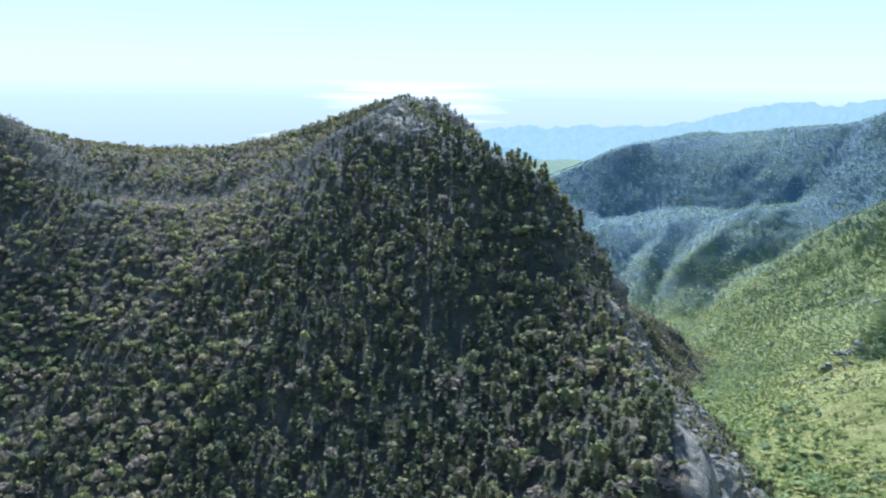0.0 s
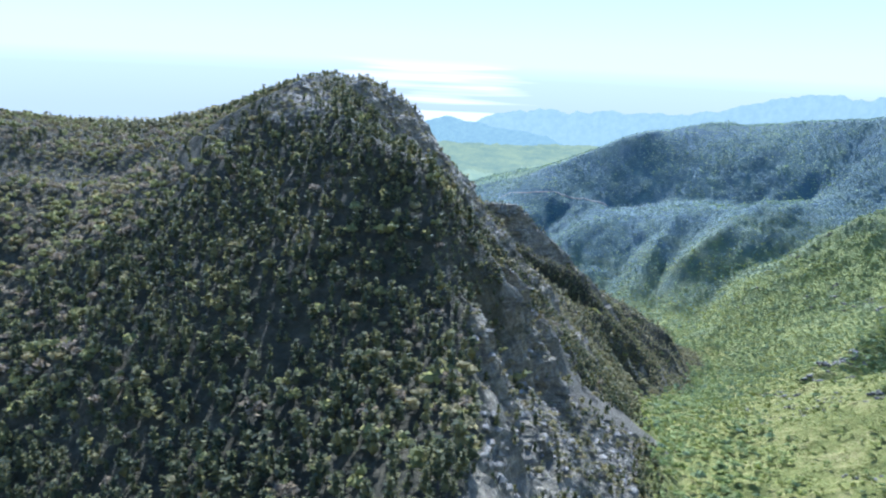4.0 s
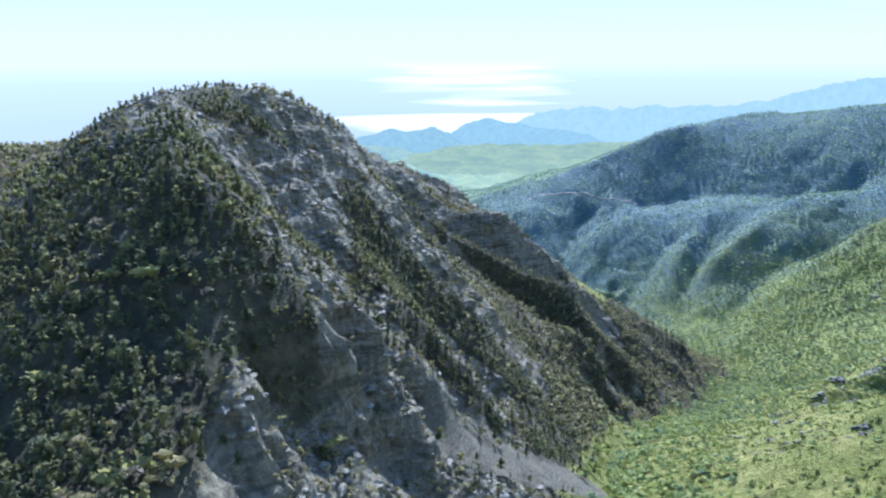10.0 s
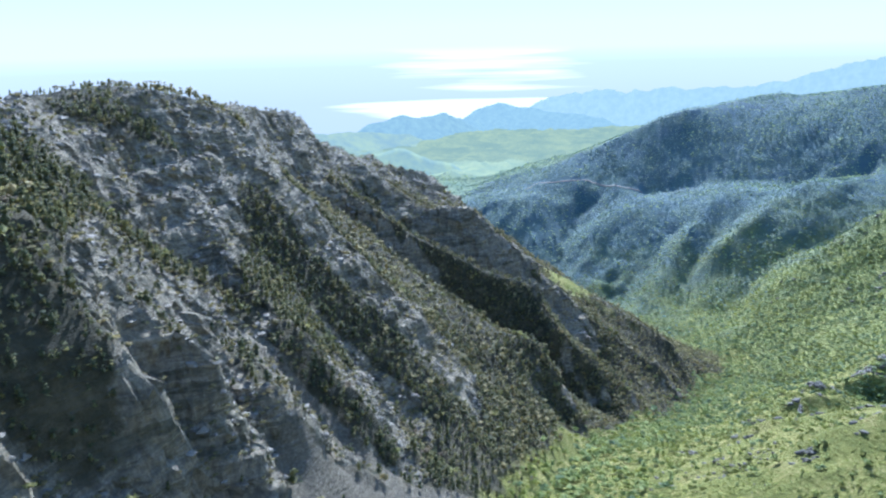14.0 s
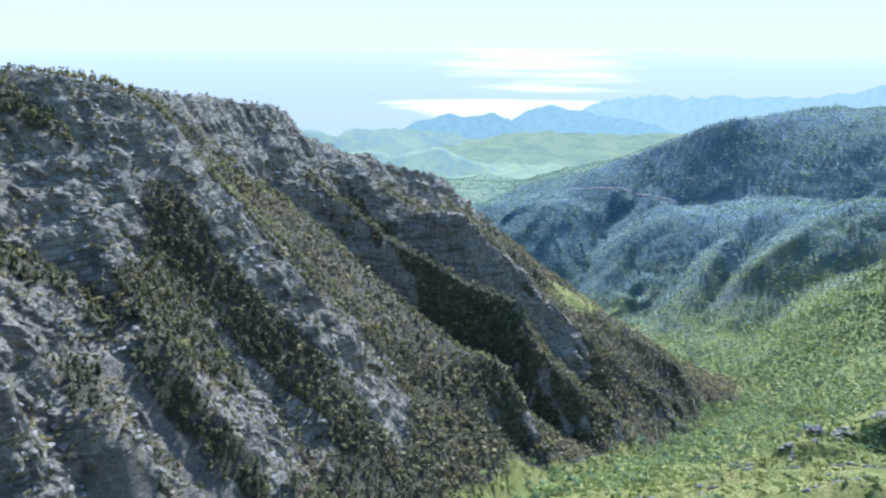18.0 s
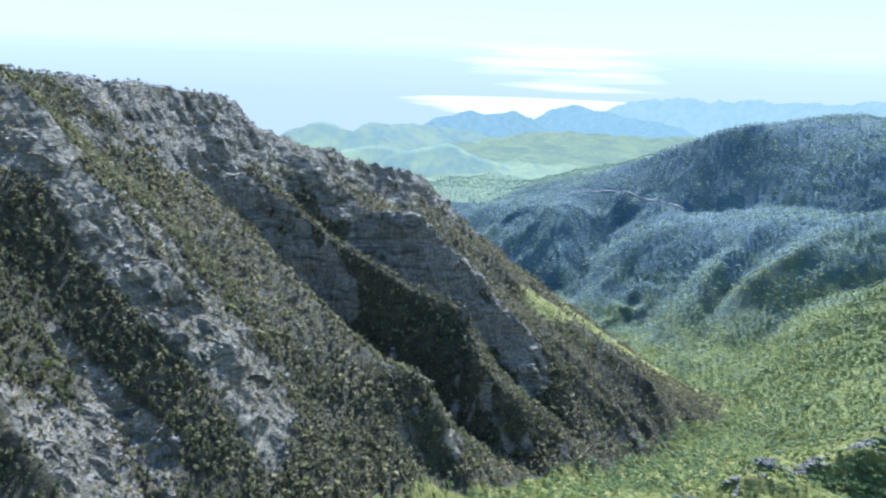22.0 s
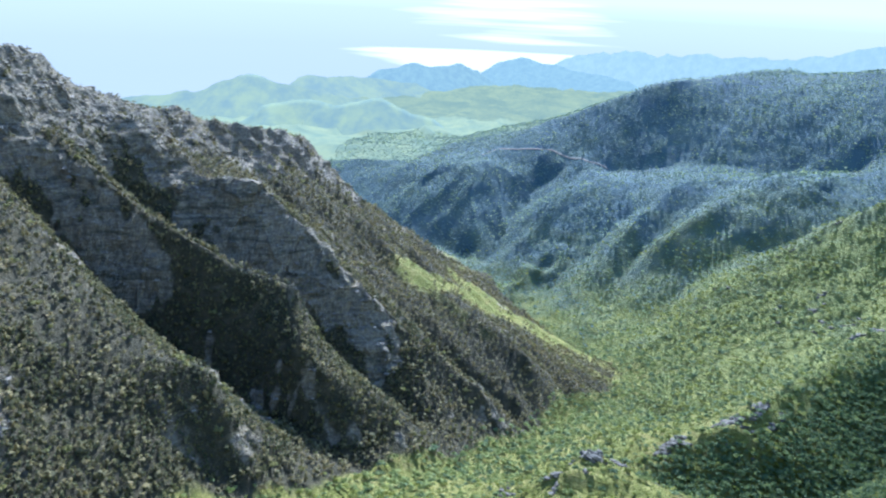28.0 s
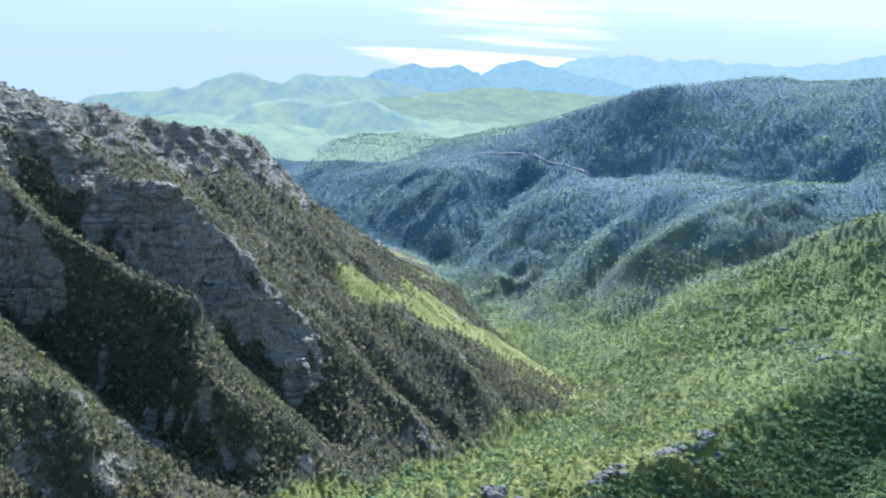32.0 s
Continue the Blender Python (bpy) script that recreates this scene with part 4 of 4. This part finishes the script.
def planted(name, label, category, shapes, at, sizes, mat, wide=(0.85, 1.2)):
    """Many plants as one mesh; shapes are (verts, triangles) about 1 high."""
    which = rng.integers(0, len(shapes), len(at))
    verts, faces, base = [], [], 0
    for k, (v, f) in enumerate(shapes):
        m = which == k
        n = int(m.sum())
        if not n:
            continue
        a, w, s = rng.uniform(0, 6.28, n), rng.uniform(*wide, n), sizes[m]
        c, q = np.cos(a) * w * s, np.sin(a) * w * s
        x = v[None, :, 0] * c[:, None] - v[None, :, 1] * q[:, None] + at[m, 0:1]
        y = v[None, :, 0] * q[:, None] + v[None, :, 1] * c[:, None] + at[m, 1:2]
        z = v[None, :, 2] * s[:, None] + at[m, 2:3]
        verts.append(np.stack([x, y, z], 2).reshape(-1, 3))
        faces.append((f[None] + (np.arange(n) * len(v))[:, None, None]).reshape(-1, 3) + base)
        base += n * len(v)
    mesh = bpy.data.meshes.new(name)
    fill(mesh, np.concatenate(verts), np.concatenate(faces), False)
    mesh.materials.append(mat)
    return tagged(new(name, mesh), label, category, kind="stuff")


def stand(name, label, category, group, crowns, trunks, mat, at, sizes):
    """Single trees, each a trunk with its crown."""
    models = []
    for v, f in crowns:
        mesh = bpy.data.meshes.new("crown")
        fill(mesh, v, f, False)
        mesh.materials.append(mat)
        models.append(mesh)
    for k, (p, s) in enumerate(zip(at, sizes)):
        tree = new(name)
        tagged(tree, label, category, group)
        tree.matrix_basis = Matrix.Translation(Vector(p)) @ Euler((0, 0, rng.uniform(0, 6.28))).to_matrix().to_4x4() @ Matrix.Diagonal((s, s, s, 1))
        for part_name, mesh in (("trunk", trunks[k % len(trunks)]), ("crown", models[k % len(models)])):
            part = new(part_name, mesh)
            part.parent = tree


# the pine forest of the left-hand mountain
q = scatter(-430, 470, 90, 1340, 3.8)
rib = near_line(q["X"], q["Y"], CRESTS["forest_rib"], 68.0) + 0.6 * near_line(q["X"], q["Y"], CRESTS["left_rib"], 130.0) + 0.12 * near_line(q["X"], q["Y"], CRESTS["near_spur"][8:], 60.0)
thin = fractal(q["X"] / 38, q["Y"] / 38, octaves=3, seed=90)
slope_ok = np.clip((1.6 - 0.5 * (q["steep"] + q["gentle"])) / 0.6, 0.12 + 0.5 * np.clip((q["Y"] - 575) / 50, 0, 1), 1)
late = np.clip((q["Y"] - 575) / 50, 0, 1)
want = np.where(q["rock"] > 0.5, 0.45 * np.clip((1.15 - q["steep"]) / 0.5, 0, 1) + 0.08 - 0.03 * late, 0.85 * slope_ok + 0.1) * np.clip(1.0 + 0.5 * thin, 0.3, 1.2)
want = want * (1 - q["scree"]) * np.clip((-q["d"] - 10) / 14, 0, 1) * (1 - 0.92 * bands(q["X"], q["Y"]))
grow = q["luck"] < want
patch = fractal(q["X"] / 70, q["Y"] / 70, octaves=3, seed=97)
kind = rng.uniform(0, 1, len(grow)) - 1.8 * np.clip(rib, 0, 1) * np.clip(1 + 1.2 * thin, 0, 2) - 0.95 * np.clip(0.45 + 2.2 * patch, -0.1, 1) * np.clip((-q["X"] - 30) / 70, 0, 1)
pines = grow & (kind > 0.08 + 0.27 * late)
mixed = grow & ~pines & (rng.uniform(0, 1, len(grow)) < 0.68)
bright = grow & ~pines & ~mixed & (rng.uniform(0, 1, len(grow)) > 0.5 * late)
size = 5.2 + 5.6 * rng.uniform(0, 1, len(grow)) ** 1.7
size = size * np.where(q["rock"] > 0.5, 0.6, 1) * np.interp(q["Y"], [180, 300, 420, 620], [0.92, 0.78, 0.64, 0.68])
size = size * (1 - 0.45 * np.clip(2 * near_line(q["X"], q["Y"], CRESTS["main_crest"], 18.0), 0, 1))
close = (q["Y"] > 150) & (q["Y"] < 245) & (q["X"] > -130) & (q["X"] < 60)
front = np.flatnonzero(pines & close)[:300]
rest = pines.copy()
rest[front] = False
stand("pine_tree", "dark green pine with an uneven crown on the mountain slope", "pine tree", "pines on the near slope",
      [pine_crown(110, 3) for _ in range(6)], [trunk(0.62, 0.022, 4) for _ in range(3)], PINE, q["p"][front], size[front])
hi, lo = rest & (q["Y"] < 470), rest & (q["Y"] >= 470)
planted("pine_forest", "dense dark green pine forest on the mountain", "forest", [pine_crown(30, 2) for _ in range(14)], q["p"][hi], size[hi], PINE)
planted("pine_forest", "pines scattered over rocky spurs, colour lifted for haze", "forest", [pine_crown(9, 1) for _ in range(12)], q["p"][lo], size[lo], SPUR_PINE, (1.0, 1.5))
near_by = (q["Y"] < 470)
front = np.flatnonzero(bright & (q["Y"] < 360) & (q["X"] > -240))[:170]
rest = bright.copy()
rest[front] = False
stand("broadleaf_tree", "yellow-green tree in fresh spring leaf among pines", "tree", "spring trees among the pines",
      [leafy_crown(110, 6, 0.24, BALL, 0.22) for _ in range(6)], [trunk(0.5, 0.025, 4) for _ in range(3)], YOUNG, q["p"][front], size[front] * 0.64)
planted("broadleaf_trees", "yellow-green trees in fresh leaf among pines", "trees", [leafy_crown(20, 4, 0.24, OCTA, 0.22) for _ in range(8)], q["p"][rest], size[rest] * 0.9, YOUNG)
bare = mixed & near_by & (rng.uniform(0, 1, len(grow)) < 0.34)
planted("budding_trees", "grey-brown trees not yet in leaf among the pines", "trees", [leafy_crown(34, 3, 0.2, OCTA, 0.12) for _ in range(8)], q["p"][bare], size[bare], BUDDING)
m = mixed & near_by & ~bare
planted("oak_scrub", "olive brown scrub oaks coming into leaf", "trees", [leafy_crown(20, 3, 0.22, BALL, 0.22) for _ in range(10)], q["p"][m], size[m] * 0.76, OLIVE)
m = mixed & ~near_by
planted("oak_scrub", "olive brown scrub on the wooded spurs", "trees", [leafy_crown(10, 2) for _ in range(10)], q["p"][m], size[m] * 0.75, SCRUB)

# pines clinging to the steep shaded faces
q = scatter(-40, 260, 240, 880, 2.1)
grow = (q["gentle"] > 0.85) & (q["scree"] < 0.2) & (q["rock"] < 0.5) & (q["d"] < -20) & (q["luck"] < 0.62)
planted("pine_forest", "dark pines on a steep shaded mountain face", "forest", [pine_crown(9, 1) for _ in range(8)], q["p"][grow], rng.uniform(3.0, 5.0, int(grow.sum())), PINE)

# low bushes on the ledges of the cliffs
q = scatter(-60, 260, 240, 1000, 2.7)
want = np.where(q["rock"] > 0.3, 0.66 - 0.32 * np.clip((q["Y"] - 600) / 60, 0, 1), 0.16) * np.clip((2.8 - q["steep"]) / 1.2, 0.4, 1) * np.clip(0.7 + 1.5 * fractal(q["X"] / 16, q["Y"] / 16, octaves=3, seed=92), 0.08, 1.7)
grow = (q["luck"] < want) & (q["scree"] < 0.3) & (q["d"] < -15)
size = rng.uniform(1.4, 3.6, len(grow))
dark = rng.uniform(0, 1, len(grow)) < 0.62
planted("bushes", "dark low bushes on rocky ledges", "bushes", [leafy_crown(8, 1, 0.1) for _ in range(6)], q["p"][grow & dark], size[grow & dark], SPUR_PINE, (1.0, 1.6))
planted("bushes", "olive tufts and low bushes on rocky ledges", "bushes", [leafy_crown(8, 1, 0.1) for _ in range(6)], q["p"][grow & ~dark], size[grow & ~dark], SCRUB, (1.0, 1.6))

# broken blocks and ledges that stand out of the cliffs
q = scatter(-90, 250, 190, 1150, 2.5)
rough = fractal(q["X"] / 22, q["Y"] / 22, octaves=3, seed=94)
grow = (q["rock"] > 0.45) & (q["d"] < -12) & (q["luck"] < np.clip(0.42 + 0.9 * rough, 0.05, 0.9))
BOULDERS = [clump((0, 0, 0), (0.5, 0.42, 0.34), BALL, 0.34) for _ in range(5)] + [clump((0, 0, 0), (0.55, 0.4, 0.3), OCTA, 0.4) for _ in range(5)]
planted("broken_rock", "pale broken limestone blocks on the cliffs", "rocks", BOULDERS, q["p"][grow], 0.9 + 3.2 * rng.uniform(0, 1, int(grow.sum())) ** 2.2, PALE_STONE, (0.8, 1.4))

# green scrub of the valley floor and the right-hand slopes
q = scatter(120, 900, 120, 1420, 4.9)
thick = fractal(q["X"] / 55, q["Y"] / 55, octaves=4, seed=93)
floor_ = np.clip(1 - np.abs(q["d"] - 10) / 60, 0, 1)
deep = np.clip((q["Y"] - 620) / 200, 0, 1)
want = np.clip(0.5 + 0.7 * thick + 0.5 * floor_ + 0.34 * deep, 0.2, 0.95) * np.clip((q["d"] + 24) / 16, 0, 1) * (1 - q["scree"]) * (1 - q["far"])
grow = q["luck"] < want
size = (1.5 + 3.3 * rng.uniform(0, 1, len(grow)) ** 1.6) * (1 + 0.7 * np.maximum(floor_, 0.7 * deep))
luck = rng.uniform(0, 1, len(grow))
fresh = luck < 0.24 + 0.5 * floor_
oak = luck > 0.92 - 0.34 * deep
shapes = [leafy_crown(9, 2, 0.2, OCTA, 0.26) for _ in range(12)]
dry = ~fresh & (q["d"] > 60) & (rng.uniform(0, 1, len(grow)) < 0.75 * np.clip((760 - q["Y"]) / 120, 0, 1))
for mask, label, mat in ((~fresh & ~oak & ~dry, "bright green leafy scrub on the valley slopes", SHRUB), (dry & ~oak, "dry olive scrub on the stony slope", DRY), (fresh, "yellow-green scrub in fresh leaf on the valley floor", SPRING),
                         (oak & ~fresh, "dark green oaks among the scrub", WOOD)):
    planted("shrubs", label, "shrubs", shapes, q["p"][grow & mask], 0.82 * size[grow & mask], mat, (1.3, 2.0))

# small tufts on the near right-hand slope
q = scatter(215, 560, 280, 800, 3.0)
grow = (q["d"] > 30) & (q["luck"] < np.clip(0.5 + 0.9 * fractal(q["X"] / 20, q["Y"] / 20, octaves=3, seed=98), 0.1, 0.9))
kind = rng.uniform(0, 1, len(grow)) < 0.3
for mask, label, mat in ((kind, "low green tufts on the grassy slope", SHRUB), (~kind, "dry olive tufts on the grassy slope", DRY)):
    m = grow & mask
    planted("grass_tufts", label, "tufts", [leafy_crown(5, 1, 0.1) for _ in range(6)], q["p"][m] - (0, 0, 0.2), rng.uniform(0.5, 1.4, int(m.sum())), mat, (1.8, 2.8))

# pale stones in the grass of the near right-hand slope
q = scatter(215, 600, 280, 860, 3.2)
grow = (q["d"] > 45) & (q["luck"] < np.clip(0.9 * fractal(q["X"] / 26, q["Y"] / 26, octaves=3, seed=99) - 0.12, 0, 0.6))
planted("stones", "pale limestone slabs scattered in the grass", "stones", [clump((0, 0, 0.1), (0.5, 0.34, 0.22), BALL, 0.3) for _ in range(8)], q["p"][grow],
        0.8 + 3.0 * rng.uniform(0, 1, int(grow.sum())) ** 2.5, STONE)

# trees under the rocky rim, their leaf colour darker in place of shade
q = scatter(330, 900, 640, 1150, 4.6)
shade = near_line(q["X"], q["Y"], VALLEYS["rim_gully"], 66.0)
grow = q["luck"] < 0.95 * np.clip(2.8 * shade, 0, 1) * np.clip((q["X"] - 430) / 30, 0, 1) * (1 - q["far"])
size = rng.uniform(5.0, 8.4, len(grow))
planted("oak_wood", "dark green trees under a rocky rim, darker leaf standing in for shade", "forest", [leafy_crown(22, 4, 0.24, OCTA, 0.23) for _ in range(8)], q["p"][grow], size[grow], WOOD, (0.9, 1.2))

# woods of the mountain across the valley, leaf colours tinted blue for haze
TRACK = [(199, 2634), (241, 2679), (323, 2709), (410, 2696), (497, 2651), (580, 2614)]
q = scatter(-250, 1300, 1170, 2280, 5.3)
thick = fractal(q["X"] / 90, q["Y"] / 90, octaves=4, seed=95)
across, along = 0.81 * q["X"] - 0.58 * q["Y"], 0.58 * q["X"] + 0.81 * q["Y"]
top = ridged(across / 135 + 0.25 * fractal(q["X"] / 45, q["Y"] / 45, octaves=4, seed=61), along / 420, octaves=3, seed=8)
meadow = near_line(q["X"], q["Y"], HIGH_MEADOW, 95.0)
grow = (q["luck"] < np.clip(0.78 + 0.6 * thick, 0.25, 0.95) * q["far"]) & (near_line(q["X"], q["Y"], TRACK, 9.0) == 0)
size = 2.8 + 4.2 * rng.uniform(0, 1, len(grow)) ** 1.5
# paler trees crowd the crests in place of sunlit tops; meadow and foot too
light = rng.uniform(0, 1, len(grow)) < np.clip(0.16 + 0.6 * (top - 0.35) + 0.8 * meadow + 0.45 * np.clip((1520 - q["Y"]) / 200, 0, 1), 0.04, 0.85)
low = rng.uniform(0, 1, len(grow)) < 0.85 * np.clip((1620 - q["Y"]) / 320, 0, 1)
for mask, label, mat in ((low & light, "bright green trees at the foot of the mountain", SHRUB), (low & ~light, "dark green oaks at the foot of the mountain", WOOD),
                         (~light & ~low, "woods on the mountain across the valley, tinted blue for haze", FAR_LEAF), (light & ~low, "pale green trees in leaf across the valley, thickest on crests to look sunlit", FAR_LIGHT)):
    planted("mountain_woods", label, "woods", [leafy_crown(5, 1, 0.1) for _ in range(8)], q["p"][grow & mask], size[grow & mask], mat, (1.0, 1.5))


# ---- rock outcrops on the ribs and rims ----
def block(rough):
    """A jagged limestone block about 1 across."""
    v, f = BALL_FINE
    n = np.array([noise.noise(Vector(p) * 1.3 + Vector((rough * 7.1, 0, 0))) for p in v])
    w = v * (1 + 0.45 * n)[:, None]
    w = np.round(w * 2.6) / 2.6 * 0.35 + w * 0.65
    mesh = bpy.data.meshes.new("block")
    fill(mesh, w * 0.5, f, False)
    mesh.materials.append(STONE)
    return mesh


BLOCKS = [block(k) for k in range(7)]


def outcrop(x, y, size, turn, flat=1.0):
    """Leaning blocks of limestone breaking through the ground."""
    px, py, pz = (float(a[0]) for a in land(np.array([x]), np.array([y]))[:3])
    top = new("rock_outcrop")
    tagged(top, "grey limestone outcrop of leaning blocks on the slope", "rock outcrop", "outcrops on the ribs")
    top.location = (px, py, pz)
    for k in range(int(rng.integers(2, 6))):
        piece = new("block", BLOCKS[int(rng.integers(0, len(BLOCKS)))])
        piece.parent = top
        along = (k - 3) * size * 0.42
        ox = along * math.cos(turn) + rng.uniform(-0.3, 0.3) * size
        oy = along * math.sin(turn) + rng.uniform(-0.5, 0.5) * size
        gz = float(land(np.array([x + ox]), np.array([y + oy]))[2][0]) - pz
        s = size * rng.uniform(0.5, 1.1)
        piece.location = (ox, oy, gz + (0.12 * flat - 0.06) * s)
        piece.rotation_euler = (rng.uniform(-0.4, 0.4) * flat, rng.uniform(-0.4, 0.4) * flat, turn + rng.uniform(-0.5, 0.5))
        piece.scale = (s * (2.1 - flat), s * 0.8, s * rng.uniform(0.6, 1.2) * flat)


def along_line(line, count, spread, small, large, flat=1.0):
    p = np.array(line, float)
    t = np.sort(rng.uniform(0, len(p) - 1.001, count))
    i = t.astype(int)
    q = p[i] + (p[i + 1] - p[i]) * (t - i)[:, None]
    turn = np.arctan2(p[i + 1, 1] - p[i, 1], p[i + 1, 0] - p[i, 0])
    for (x, y, _), a in zip(q, turn):
        outcrop(x * K + rng.normal(0, spread), y * K + rng.normal(0, spread), rng.uniform(small, large), a, flat)


along_line([(640, 1216, 0), (665, 1226, 0), (690, 1238, 0)], 9, 4.0, 4.0, 8.0, 0.5)
along_line([(730, 1252, 0), (762, 1262, 0), (812, 1316, 0)], 14, 5.0, 4.5, 9.0, 0.5)
along_line([(960, 1545, 0), (1000, 1575, 0)], 7, 4.0, 4.5, 8.0, 0.5)
along_line([(552, 986, 0), (566, 990, 0), (580, 992, 0)], 6, 2.5, 4.0, 8.0, 0.8)
along_line(CRESTS["rock_rib"][:4], 12, 5.0, 3.0, 6.0, 0.6)
along_line(CRESTS["right_rib"][:4], 16, 7.0, 2.0, 5.0, 0.6)
along_line(CRESTS["right_near"][:4], 14, 8.0, 2.0, 4.5, 0.6)
along_line(CRESTS["right_crest"][1:6], 14, 14.0, 3.0, 6.0, 0.5)
along_line([(1000, 1600, 0), (920, 1640, 0), (860, 1680, 0), (960, 1740, 0)], 14, 10.0, 3.0, 7.0, 0.5)


# ---- a track across the far mountainside ----
def track(line, width):
    """A pale graded track that follows the ground."""
    p = np.array(line, float) * K
    d = np.concatenate([[0], np.cumsum(np.hypot(*np.diff(p, axis=0).T))])
    t = np.arange(0, d[-1], 8.0)
    x, y = np.interp(t, d, p[:, 0]), np.interp(t, d, p[:, 1])
    for _ in range(6):
        x[1:-1], y[1:-1] = (x[:-2] + 2 * x[1:-1] + x[2:]) / 4, (y[:-2] + 2 * y[1:-1] + y[2:]) / 4
    tx, ty = np.gradient(x), np.gradient(y)
    n = np.hypot(tx, ty)
    rows = []
    for side_, drop in ((-0.7, -1.2), (-0.5, 0.5), (0.5, 0.5), (0.7, -1.2)):
        ex, ey = x - ty / n * width * side_, y + tx / n * width * side_
        rows.append(np.stack([ex, ey, 0.5 * land(x, y)[2] + 0.5 * land(ex, ey)[2] + drop], 1))
    verts = np.concatenate(rows)
    m = len(t)
    faces = np.array([(r * m + k, r * m + k + 1, (r + 1) * m + k + 1, (r + 1) * m + k) for r in range(3) for k in range(m - 1)])
    mesh = bpy.data.meshes.new("road")
    fill(mesh, verts, faces, True)
    mesh.materials.append(GRAVEL)
    return tagged(new("road", mesh), "pale gravel track cut across a wooded mountainside", "track", kind="structure")


track(TRACK, 4.0)
